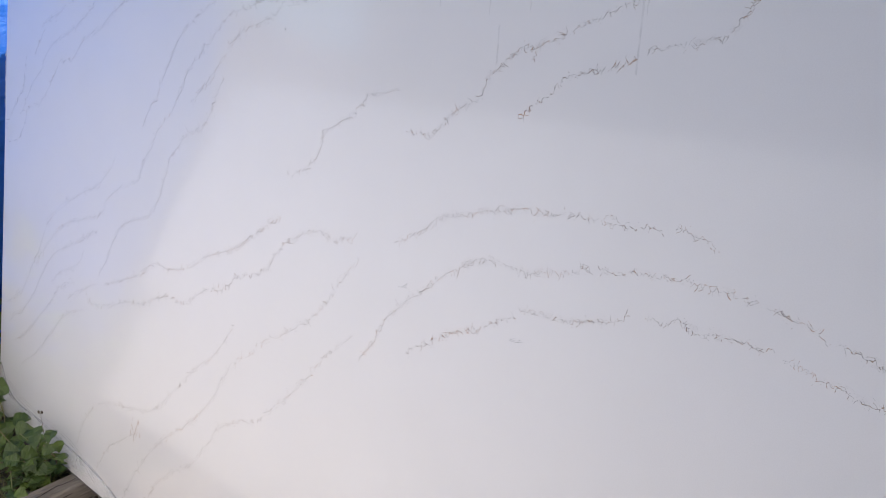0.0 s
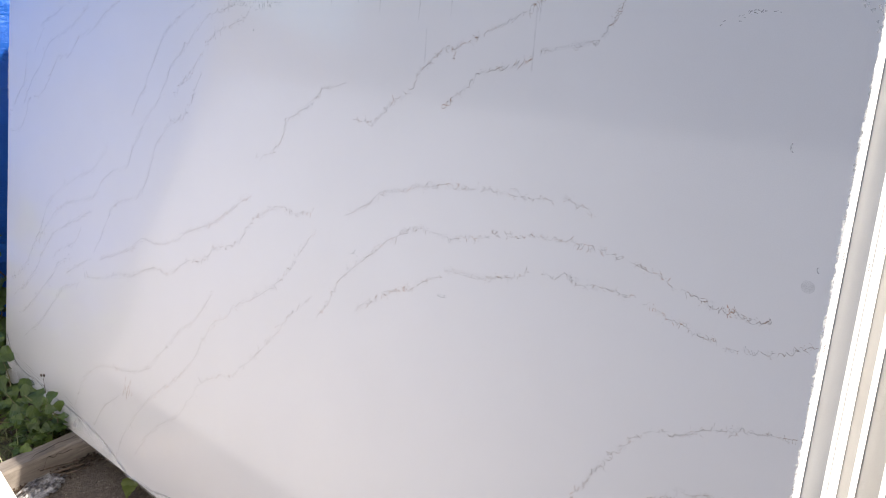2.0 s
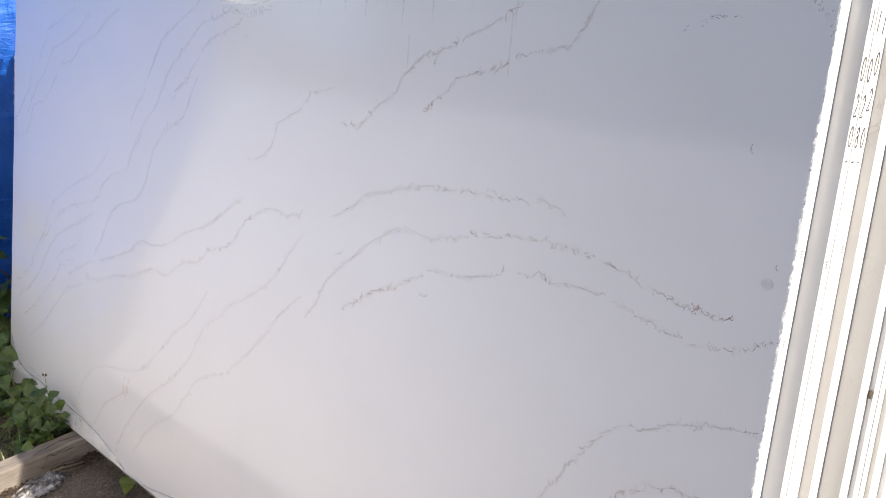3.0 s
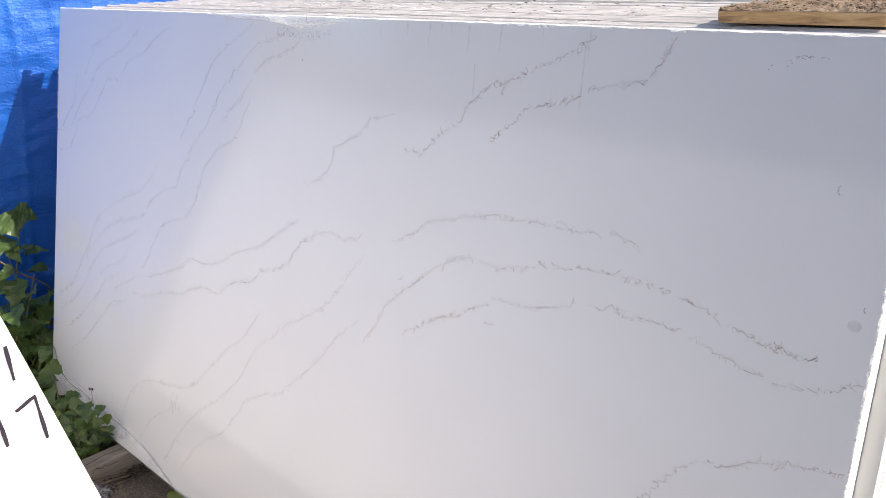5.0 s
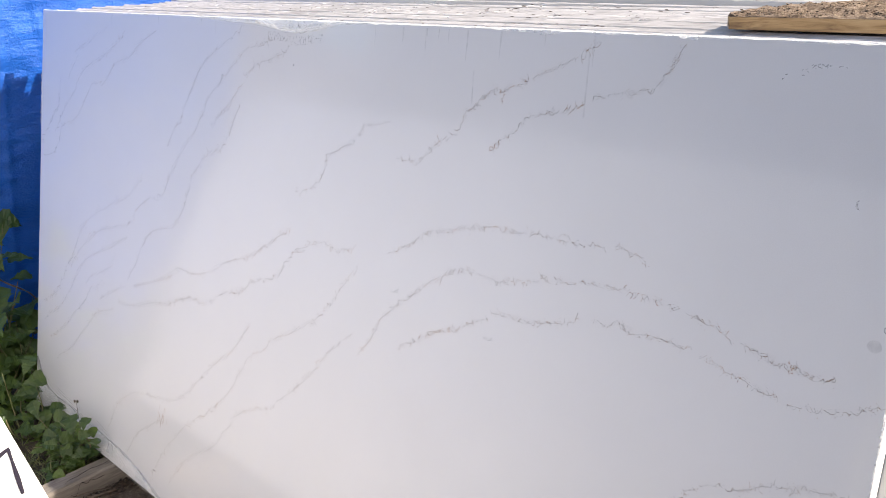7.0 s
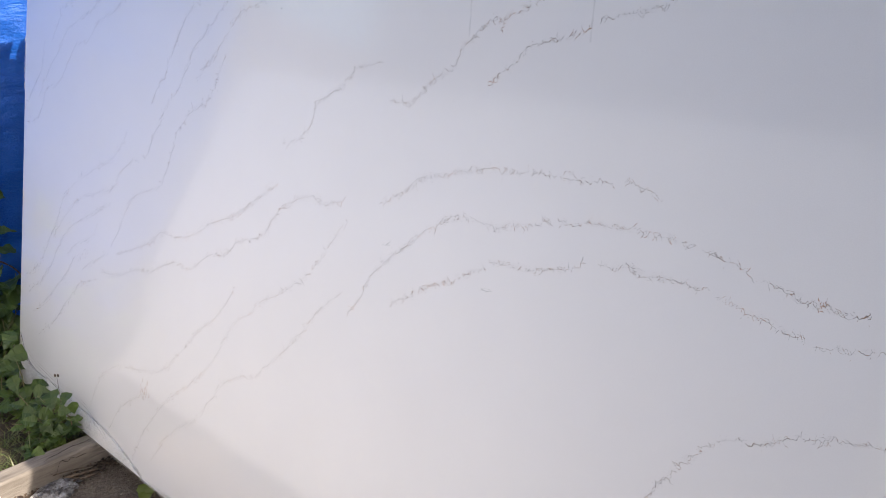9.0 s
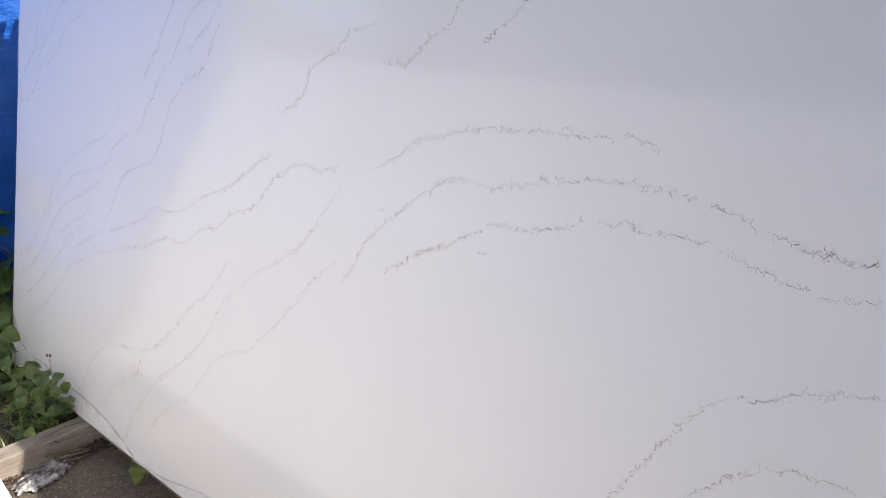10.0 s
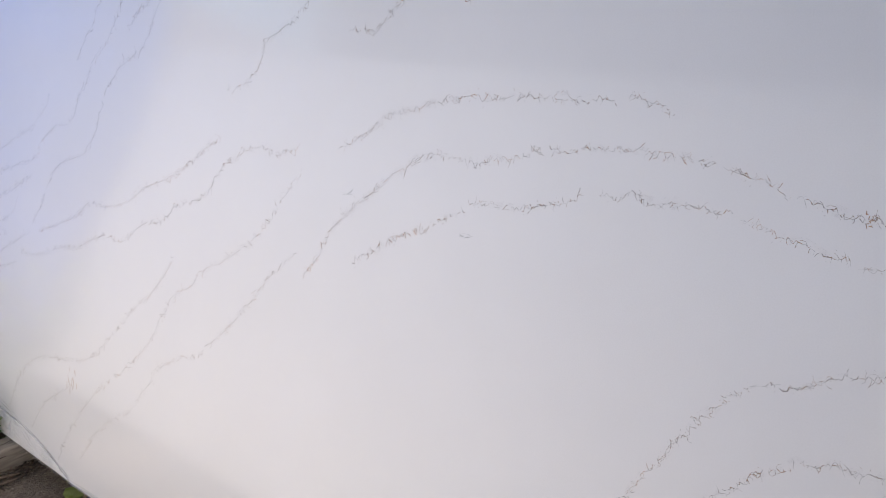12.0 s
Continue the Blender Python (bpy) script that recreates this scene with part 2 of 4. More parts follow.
def box(bm, x0, x1, y0, y1, z0, z1, bevel=0.0):
    r = bmesh.ops.create_cube(bm, size=1, matrix=Matrix.Translation(((x0 + x1) / 2, (y0 + y1) / 2, (z0 + z1) / 2)) @ Matrix.Diagonal((x1 - x0, y1 - y0, z1 - z0, 1)))
    if bevel:
        es = list({e for v in r["verts"] for e in v.link_edges})
        bmesh.ops.bevel(bm, geom=es, offset=bevel, segments=2, affect="EDGES", profile=0.6)


def spline(points, step):
    """Points along a smooth line through the given ones (any dimension), about step apart."""
    P = [Vector(p) for p in points]
    P = [P[0] * 2 - P[1]] + P + [P[-1] * 2 - P[-2]]
    out = []
    for a, b, c, d in zip(P, P[1:], P[2:], P[3:]):
        n = max(1, int((c - b).length / step))
        for i in range(n):
            s = i / n
            out.append(0.5 * (2 * b + (c - a) * s + (2 * a - 5 * b + 4 * c - d) * s * s + (3 * b - a - 3 * c + d) * s ** 3))
    out.append(P[-2])
    return out


def ribbon(bm, line, width, y):
    """A flat strip along a line of (x, z) points at depth y; width(i, n) in metres."""
    last = None
    n = len(line)
    for i, p in enumerate(line):
        d = line[min(i + 1, n - 1)] - line[max(i - 1, 0)]
        if d.length < 1e-9:
            continue
        d.normalize()
        w = width(i, n) / 2
        a = bm.verts.new((p.x - d.y * w, y, p.y + d.x * w))
        b = bm.verts.new((p.x + d.y * w, y, p.y - d.x * w))
        if last:
            bm.faces.new((last[0], last[1], b, a))
        last = (a, b)


def tube(bm, line, r0, r1, sides=6):
    """A tapered round stem along 3D points."""
    rings = []
    n = len(line)
    for i, p in enumerate(line):
        d = (line[min(i + 1, n - 1)] - line[max(i - 1, 0)]).normalized()
        u = d.orthogonal().normalized()
        w = d.cross(u)
        r = r0 + (r1 - r0) * i / max(1, n - 1)
        rings.append([bm.verts.new(p + r * (math.cos(a) * u + math.sin(a) * w)) for a in (2 * math.pi * k / sides for k in range(sides))])
    for a, b in zip(rings, rings[1:]):
        for k in range(sides):
            bm.faces.new((a[k], a[(k + 1) % sides], b[(k + 1) % sides], b[k]))
    bm.faces.new(rings[0][::-1])
    bm.faces.new(rings[-1])


# ---- setting ----
g = bmesh.new()
xs = [-400, -60, -12, -5] + [-4 + 0.08 * i for i in range(56)] + [1.2, 4, 12, 60, 400]
ys = [-400, -60, -12, -3] + [-1.6 + 0.08 * i for i in range(28)] + [1.5, 4, 12, 60, 400]
grid = [[g.verts.new((x, y, 0.004 * noise.noise((x * 3, y * 3, 0)) if abs(x) < 5 and abs(y) < 3 else 0)) for y in ys] for x in xs]
for a, b in zip(grid, grid[1:]):
    for i in range(len(ys) - 1):
        g.faces.new((a[i], b[i], b[i + 1], a[i + 1]))
ground = new("ground", mesh_of(g, "ground", ground_mat, True))
tagged(ground, "worn brown-grey concrete paving with small pale stones", "ground", kind="structure")

s = bmesh.new()
nx, ny = 30, 44
grid = [[s.verts.new((-4.6 + 2.02 * i / nx, -1.6 + 2.6 * j / ny, 0.0)) for j in range(ny + 1)] for i in range(nx + 1)]
for row in grid:
    for v in row:
        e = min(1.0, (-2.575 - v.co.x) / 0.06 + 0.15)
        v.co.z = 0.012 + max(0, e) * (0.035 + 0.025 * noise.noise((v.co.x * 6, v.co.y * 6, 2)))
for a, b in zip(grid, grid[1:]):
    for j in range(ny):
        s.faces.new((a[j], b[j], b[j + 1], a[j + 1]))
soil = new("soil_bed", mesh_of(s, "soil_bed", soil_mat, True))
tagged(soil, "dark soil strip under the weeds behind the timber", "soil", kind="structure")


def wall(name, x0, x1, y0, y1, h):
    b = bmesh.new()
    box(b, x0, x1, y0, y1, -0.1, h)
    tagged(new(name, mesh_of(b, name, wall_mat)), "unseen plain grey wall, added to enclose the yard", "wall", kind="structure")


# Not seen: added to grey the slab's upper reflection and hide low sky.
wall("shade_wall_south", -9, 4.2, -6.2, -6.0, 4.4)
# Not seen: added to dim the right part of the front slab.
wall("shade_wall_east", 4.0, 4.2, -6.0, -0.7, 2.9)
# Unseen plain walls added to close the yard.
wall("wall_west", -9.2, -9, -6.2, 6.0, 3.2)
wall("wall_north", -9, 9, 6.0, 6.2, 3.2)


# ---- timber bearers under the slabs ----
def bearer(x, y0, y1, w, top, bend, label):
    e = thing("timber_bearer", pose(x, 0, 0), label, "timber", "bearers under the slabs")
    b = bmesh.new()
    n = 60
    rings = []
    prof = [(-w / 2, 0), (w / 2, 0), (w / 2, top - 0.008), (w / 2 - 0.008, top), (-w / 2 + 0.008, top), (-w / 2, top - 0.008)]
    for i in range(n + 1):
        y = y0 + (y1 - y0) * i / n
        ring = []
        for k, (px, pz) in enumerate(prof):
            wob = 0.004 * noise.noise((y * 7, k * 3.1, x))
            ring.append(b.verts.new((px + bend * y + wob, y, max(0.0, pz + (wob * 0.6 if 1 < k else 0) - (0.002 if k > 1 else 0)))))
        rings.append(ring)
    for p, q in zip(rings, rings[1:]):
        for k in range(6):
            b.faces.new((p[k], p[(k + 1) % 6], q[(k + 1) % 6], q[k]))
    b.faces.new(rings[0][::-1])
    b.faces.new(rings[-1])
    part("beam", b, timber_mat, e)
    return e


b1 = bearer(-2.53, -1.75, 1.35, 0.088, SILL - 0.007, 0.0, "weathered grey timber beam carrying the leaning slabs")
b2 = bearer(-0.62, -1.75, 1.35, 0.095, SILL - 0.007, 0.0, "weathered grey timber beam carrying the leaning slabs")
b = bmesh.new()
crack = spline([Vector((0.043, -0.168, 0)), Vector((0.030, -0.172, 0)), Vector((0.018, -0.150, 0)), Vector((0.014, -0.115, 0)), Vector((0.004, -0.07, 0)), Vector((0.010, -0.03, 0)), Vector((0.004, 0.04, 0))], 0.006)
for i, p in enumerate(crack):
    crack[i] = Vector((p.x + 0.004 * noise.noise((p.y * 70, 0, 0)), p.y))
last = None
for i, p in enumerate(crack):
    w = 0.0034 * (0.30 + abs(noise.noise((p.y * 40, 3, 0))))
    q = (b.verts.new((p.x - w, p.y, SILL - 0.0045)), b.verts.new((p.x + w, p.y, SILL - 0.0045)))
    if last:
        b.faces.new((last[0], last[1], q[1], q[0]))
    last = q
part("crack", b, hollow_mat, b1, "dark drying crack")
b = bmesh.new()
for side in (0.0465,):
    last = None
    for i in range(22):
        y = -0.168 + 0.0062 * i
        z = 0.072 - 0.040 * math.exp(-((y + 0.155) / 0.02) ** 2) + (0.0465 - side) * 6 - 0.10 * max(0, y + 0.12) + 0.012 * noise.noise((y * 55, side * 400, 2)) + 0.006 * noise.noise((y * 160, 3, 2))
        w = 0.0026 * (0.2 + abs(noise.noise((y * 65, side * 90, 5))))
        q = (b.verts.new((side + 0.003, y, z - w)), b.verts.new((side + 0.003, y, z + w)))
        if last:
            b.faces.new((last[0], last[1], q[1], q[0]))
        last = q
part("crack", b, hollow_mat, b1, "dark drying crack")


# ---- slabs ----
def slab_body(bm, length, height, thick, seed, c=0.0025, arris=0.0):
    """A stone slab, its front lower corner at the origin, running to -x, with slightly ragged long edges."""
    r = random.Random(seed)
    n = 150
    rings = []
    a = max(arris, c)
    prof = [(0, c), (c, 0), (thick - c, 0), (thick, c), (thick, height - c), (thick - c, height), (a, height), (0, height - a)]
    for i in range(n + 1):
        x = -length * i / n
        ring = []
        for k, (y, z) in enumerate(prof):
            up = -r.choice((0, 0, 0.0004, 0.0006, 0.001, 0.0035)) * r.random() if 0 < i < n and k > 3 else 0
            ring.append(bm.verts.new((x, y, z + up)))
        rings.append(ring)
    faces = []
    for p, q in zip(rings, rings[1:]):
        for k in range(8):
            f = bm.faces.new((p[k], p[(k + 1) % 8], q[(k + 1) % 8], q[k]))
            f.material_index = 0 if k in (3, 7) else 2 if k in (4, 5, 6) else 1
    for ring in (rings[0][::-1], rings[-1]):
        f = bm.faces.new(ring)
        f.material_index = 1
    bmesh.ops.recalc_face_normals(bm, faces=bm.faces[:])


def stack_pose(base, y, right, lift=0.0, tilt=0.0):
    return base @ pose(right, y, y * math.tan(radians(LEAN)) + lift, 0, tilt, 0)


def make_slab(m, length, height, thick, face, label, group, seed, top=None, c=0.0025, arris=0.0):
    e = thing("quartz_slab", m, label, "stone slab", group, "thing")
    b = bmesh.new()
    slab_body(b, length, height, thick, seed, c, arris)
    part("body", b, [face, edge_stone, top or top_stone], e)
    return e


FRONT = make_slab(BASE, 3.2, 1.6, 0.033, slab_white, "large white quartz slab with rusty veins, leaning on the stack behind", "leaning slab stack", 1, edge_stone)

# the stack behind: depth, right end, left end, thickness, face
BEHIND = [(0.035, 0.030, -3.17, 0.024, slab_grey), (0.060, 0.031, -3.165, 0.024, slab_white), (0.085, 0.031, -3.10, 0.024, slab_white),
          (0.111, 0.048, -3.15, 0.038, slab_beige), (0.152, 0.082, -3.12, 0.040, slab_beige), (0.196, 0.090, -3.10, 0.026, slab_grey),
          (0.224, 0.091, -3.08, 0.026, slab_white), (0.252, 0.099, -3.06, 0.045, slab_beige), (0.300, 0.107, -3.02, 0.036, slab_white)]
y = 0.338
for i in range(6):
    BEHIND.append((y, 0.11 + 0.008 * i, -3.05 - 0.01 * i, 0.031, (slab_white, slab_grey, slab_beige)[i % 3]))
    y += 0.033
BEHIND.append((y, 0.17, -3.22, 0.031, slab_beige))
y += 0.034
for i in range(15):
    BEHIND.append((y + 0.008, 0.18 + 0.006 * i, -2.93 + 0.004 * i, 0.031, (slab_beige, slab_white, slab_grey)[i % 3]))
    y += 0.033
r = random.Random(8)
STACK = []
for i, (y, right, left, thick, face) in enumerate(BEHIND):
    tone = {"polished_white_quartz": "white", "polished_grey_quartz": "pale grey", "polished_beige_quartz": "beige veined"}[face.name]
    # the rearmost group stands a little askew, its far end propped higher
    skew = 0.0 if i < 15 else 0.41 if i == 15 else 0.68
    height = (1.598 if i < 9 else 1.592) - r.uniform(0.0, 0.005) if i < 15 else 1.588 if i == 15 else 1.597 - r.uniform(0.0, 0.003)
    shift = height * math.sin(radians(skew))
    STACK.append(make_slab(stack_pose(BASE, y, right - shift, 0.0, skew), right - shift - left, height, thick, face,
              tone + " quartz slab packed in the leaning stack", "leaning slab stack", 20 + i, edge_stone if i > 16 else None, 0.0025, 0.0060 if i < 15 else 0.004))

# the opposite stack, leaning the other way across the aisle
OPP_LEAN = 12.7
OPP = pose(-0.28, -0.527, SILL, 0, 0, 180) @ pose(0, 0, 0, -OPP_LEAN)
OPPOSITE = []
for i in range(7):
    m = OPP @ Matrix.Translation((3.3, 0.0295 * i, 0.0295 * i * math.tan(radians(OPP_LEAN))))
    OPPOSITE.append(make_slab(m, 3.3, 1.6, 0.0294, slab_white if i else slab_white_dimmed, ("white" if i else "dimmed white") + " quartz slab standing in the sunlit opposite stack", "opposite slab stack", 60 + i, None, 0.0006))

# ---- veins of the front slab ----
veins = []


def vein(points, strength, reach):
    veins.append((points, strength, reach))


vein([(-3.197, 1.089), (-3.106, 1.178), (-3.04, 1.251), (-3.02, 1.35)], 0.75, 0.8)
vein([(-3.06, 1.145), (-3.011, 1.21), (-2.962, 1.258), (-2.889, 1.317), (-2.845, 1.383), (-2.752, 1.42), (-2.619, 1.467), (-2.549, 1.514), (-2.509, 1.535)], 0.75, 0.8)
vein([(-2.953, 1.355), (-2.897, 1.422), (-2.866, 1.465), (-2.781, 1.493), (-2.713, 1.522), (-2.648, 1.544)], 0.75, 0.8)
vein([(-3.177, 1.041), (-3.082, 1.058), (-3.021, 1.121), (-2.998, 1.174), (-2.906, 1.199), (-2.834, 1.249), (-2.781, 1.316), (-2.746, 1.349), (-2.654, 1.36), (-2.601, 1.409), (-2.551, 1.437), (-2.468, 1.455), (-2.411, 1.495), (-2.355, 1.525), (-2.289, 1.549)], 0.75, 0.8)
vein([(-2.189, 1.194), (-2.157, 1.24), (-2.115, 1.281), (-2.086, 1.336), (-2.051, 1.392), (-2.008, 1.454), (-1.963, 1.49), (-1.888, 1.524), (-1.84, 1.548), (-1.79, 1.575)], 0.8, 0.8)
vein([(-1.934, 1.287), (-1.882, 1.33), (-1.839, 1.359), (-1.799, 1.403), (-1.76, 1.445), (-1.721, 1.475), (-1.667, 1.487), (-1.603, 1.509), (-1.56, 1.533)], 0.8, 0.8)
vein([(-2.421, 0.709), (-2.383, 0.752), (-2.347, 0.81), (-2.3, 0.879), (-2.248, 0.909), (-2.127, 0.951), (-2.085, 0.995), (-2.056, 1.055), (-2.029, 1.122), (-1.992, 1.163), (-1.931, 1.206), (-1.856, 1.24), (-1.823, 1.302), (-1.788, 1.358)], 0.8, 0.8)
vein([(-3.14, 0.451), (-3.018, 0.517), (-2.967, 0.576), (-2.918, 0.644), (-2.86, 0.713), (-2.824, 0.787), (-2.778, 0.835), (-2.663, 0.903), (-2.531, 0.957), (-2.447, 0.991), (-2.369, 1.053), (-2.341, 1.095)], 0.75, 0.8)
vein([(-3.124, 0.382), (-3.013, 0.447), (-2.92, 0.518), (-2.862, 0.6), (-2.815, 0.656), (-2.744, 0.711), (-2.651, 0.757), (-2.561, 0.792), (-2.476, 0.834), (-2.439, 0.852)], 0.75, 0.8)
vein([(-2.892, 0.65), (-2.819, 0.722), (-2.726, 0.796), (-2.634, 0.841), (-2.523, 0.872), (-2.426, 0.901), (-2.381, 0.953), (-2.305, 1.005), (-2.21, 1.03), (-2.178, 1.082), (-2.13, 1.153), (-2.093, 1.206), (-2.035, 1.245), (-1.992, 1.31), (-1.95, 1.374), (-1.892, 1.42), (-1.836, 1.468), (-1.782, 1.508), (-1.7, 1.532), (-1.635, 1.55)], 0.75, 0.8)
vein([(-3.062, 0.319), (-2.954, 0.387), (-2.852, 0.466), (-2.756, 0.547), (-2.71, 0.602), (-2.595, 0.652)], 0.75, 0.8)
vein([(-2.761, 0.613), (-2.691, 0.662), (-2.577, 0.709), (-2.527, 0.762)], 0.75, 0.8)
vein([(-3, 0.247), (-2.869, 0.334), (-2.771, 0.419), (-2.701, 0.483), (-2.632, 0.534), (-2.519, 0.574)], 0.75, 0.8)
vein([(-2.636, 0.583), (-2.547, 0.631), (-2.44, 0.678)], 0.75, 0.8)
vein([(-2.377, 0.689), (-2.259, 0.737), (-2.165, 0.768), (-2.088, 0.818), (-2.006, 0.822), (-1.923, 0.841), (-1.801, 0.903), (-1.699, 0.939), (-1.619, 0.989), (-1.555, 1.03), (-1.498, 1.054)], 0.9, 1)
vein([(-2.487, 0.608), (-2.371, 0.623), (-2.252, 0.667), (-2.138, 0.688), (-2.067, 0.725), (-1.998, 0.742), (-1.913, 0.749), (-1.821, 0.804), (-1.731, 0.829), (-1.676, 0.873), (-1.607, 0.892), (-1.555, 0.921), (-1.508, 0.972), (-1.461, 1.013), (-1.39, 1.043), (-1.343, 1.045), (-1.295, 1.04), (-1.238, 1.065)], 0.9, 1)
vein([(-2.535, 0.105), (-2.487, 0.205), (-2.446, 0.252), (-2.363, 0.312), (-2.241, 0.346), (-2.106, 0.375), (-2.017, 0.416), (-1.951, 0.476), (-1.889, 0.534), (-1.829, 0.59), (-1.755, 0.644), (-1.701, 0.707), (-1.662, 0.752)], 0.7, 0.8)
vein([(-2.378, 0.091), (-2.308, 0.182), (-2.23, 0.237), (-2.147, 0.286)], 0.7, 0.8)
vein([(-2.21, 0.028), (-2.17, 0.118), (-2.107, 0.204), (-2.039, 0.28), (-1.955, 0.35), (-1.875, 0.407), (-1.799, 0.471), (-1.742, 0.535), (-1.703, 0.601), (-1.651, 0.661), (-1.584, 0.706), (-1.521, 0.757), (-1.47, 0.783), (-1.398, 0.823), (-1.354, 0.859), (-1.302, 0.918), (-1.263, 0.973), (-1.223, 1.011)], 0.7, 0.8)
vein([(-2.077, 0.093), (-2.01, 0.177), (-1.927, 0.253), (-1.83, 0.313), (-1.786, 0.364), (-1.744, 0.413), (-1.717, 0.453), (-1.632, 0.506), (-1.548, 0.535), (-1.498, 0.581), (-1.438, 0.634), (-1.381, 0.693), (-1.337, 0.738), (-1.306, 0.779), (-1.274, 0.803), (-1.223, 0.845)], 0.7, 0.8)
vein([(-1.119, 1.072), (-1.087, 1.087), (-1.056, 1.107), (-1.031, 1.119), (-1.003, 1.14), (-0.972, 1.152), (-0.933, 1.161), (-0.893, 1.176), (-0.85, 1.183), (-0.816, 1.193), (-0.773, 1.193), (-0.734, 1.197), (-0.697, 1.201), (-0.668, 1.202), (-0.636, 1.202)], 1, 1)
vein([(-0.606, 1.202), (-0.59, 1.198), (-0.559, 1.208), (-0.541, 1.207), (-0.53, 1.206)], 1.25, 0.8)
vein([(-0.508, 1.213), (-0.49, 1.214), (-0.475, 1.207), (-0.458, 1.206), (-0.443, 1.202), (-0.435, 1.191)], 1, 1)
vein([(-1.198, 0.798), (-1.159, 0.848), (-1.136, 0.887), (-1.117, 0.917), (-1.1, 0.938), (-1.068, 0.962), (-1.038, 0.985), (-1.01, 1.007), (-0.989, 1.023), (-0.973, 1.04), (-0.942, 1.055), (-0.922, 1.069), (-0.892, 1.081), (-0.858, 1.087), (-0.825, 1.087), (-0.793, 1.089), (-0.782, 1.08), (-0.741, 1.094), (-0.718, 1.095), (-0.689, 1.104), (-0.657, 1.12), (-0.644, 1.111)], 1, 1)
vein([(-0.633, 1.122), (-0.615, 1.127), (-0.597, 1.122), (-0.564, 1.132), (-0.534, 1.134), (-0.505, 1.136), (-0.473, 1.138), (-0.444, 1.137), (-0.417, 1.135), (-0.393, 1.136), (-0.375, 1.132), (-0.358, 1.133)], 1, 1)
vein([(-0.346, 1.128), (-0.326, 1.126), (-0.308, 1.12), (-0.288, 1.116), (-0.268, 1.11), (-0.253, 1.1)], 1.15, 0.9)
vein([(-0.241, 1.104), (-0.222, 1.1), (-0.201, 1.095), (-0.182, 1.091), (-0.171, 1.083), (-0.155, 1.086), (-0.143, 1.089), (-0.131, 1.084), (-0.112, 1.084), (-0.094, 1.085), (-0.081, 1.088)], 1.15, 1)
vein([(-1.059, 0.857), (-1.035, 0.872), (-0.999, 0.891), (-0.964, 0.915), (-0.938, 0.93), (-0.904, 0.946), (-0.873, 0.955), (-0.846, 0.975), (-0.815, 0.991), (-0.791, 1.0)], 1, 1.1)
vein([(-0.786, 1.019), (-0.769, 1.016), (-0.737, 1.018), (-0.706, 1.02), (-0.68, 1.021), (-0.647, 1.029), (-0.618, 1.035), (-0.595, 1.04), (-0.572, 1.055), (-0.562, 1.06)], 1, 1)
vein([(-0.535, 1.062), (-0.506, 1.064), (-0.479, 1.075), (-0.462, 1.07), (-0.442, 1.065), (-0.418, 1.071), (-0.396, 1.071), (-0.376, 1.07), (-0.352, 1.068), (-0.324, 1.069)], 1, 1)
vein([(-0.311, 1.061), (-0.295, 1.061), (-0.272, 1.054), (-0.249, 1.047), (-0.222, 1.044), (-0.2, 1.036), (-0.175, 1.037), (-0.162, 1.031)], 1, 1)
vein([(-0.148, 1.023), (-0.126, 1.032), (-0.107, 1.033), (-0.085, 1.035), (-0.059, 1.041), (-0.039, 1.05), (-0.024, 1.061), (-0.006, 1.065)], 1, 0.8)
vein([(-1.5, 1.154), (-1.445, 1.173), (-1.404, 1.199), (-1.384, 1.232), (-1.379, 1.265), (-1.341, 1.289), (-1.288, 1.314), (-1.254, 1.341), (-1.24, 1.361), (-1.189, 1.369), (-1.151, 1.379)], 0.9, 0.8)
vein([(-1.121, 1.295), (-1.088, 1.298), (-1.046, 1.298), (-1.024, 1.319), (-0.992, 1.349), (-0.951, 1.369), (-0.928, 1.39), (-0.92, 1.416), (-0.896, 1.437), (-0.871, 1.457), (-0.842, 1.477), (-0.821, 1.473), (-0.796, 1.483), (-0.768, 1.498), (-0.74, 1.51), (-0.713, 1.521), (-0.68, 1.534), (-0.648, 1.549), (-0.623, 1.564), (-0.6, 1.581)], 1, 0.9)
vein([(-0.841, 1.351), (-0.825, 1.368), (-0.795, 1.383), (-0.768, 1.408), (-0.748, 1.425), (-0.714, 1.439), (-0.686, 1.443), (-0.652, 1.453), (-0.62, 1.465)], 1.1, 1)
vein([(-0.6, 1.483), (-0.564, 1.485), (-0.534, 1.491), (-0.504, 1.497), (-0.47, 1.506), (-0.456, 1.526), (-0.447, 1.543), (-0.435, 1.561), (-0.426, 1.584)], 1.1, 1)
vein([(-0.815, 1.475), (-0.822, 1.462), (-0.82, 1.449)], 0.7, 0.5)
vein([(-0.636, 1.202), (-0.632, 1.211), (-0.622, 1.214), (-0.612, 1.211), (-0.608, 1.203)], 0.9, 0.2)
vein([(-0.632, 1.200), (-0.622, 1.196), (-0.612, 1.198)], 0.6, 0.2)
vein([(-0.455, 0.572), (-0.432, 0.604), (-0.417, 0.625), (-0.398, 0.662), (-0.383, 0.683), (-0.358, 0.723), (-0.336, 0.751), (-0.323, 0.776), (-0.305, 0.797), (-0.287, 0.818), (-0.274, 0.831), (-0.252, 0.845), (-0.227, 0.853)], 1, 0.9)
vein([(-0.222, 0.848), (-0.201, 0.856), (-0.181, 0.866), (-0.168, 0.875), (-0.142, 0.887), (-0.124, 0.893), (-0.101, 0.900), (-0.079, 0.904), (-0.061, 0.908), (-0.040, 0.913), (-0.008, 0.918)], 1, 1)
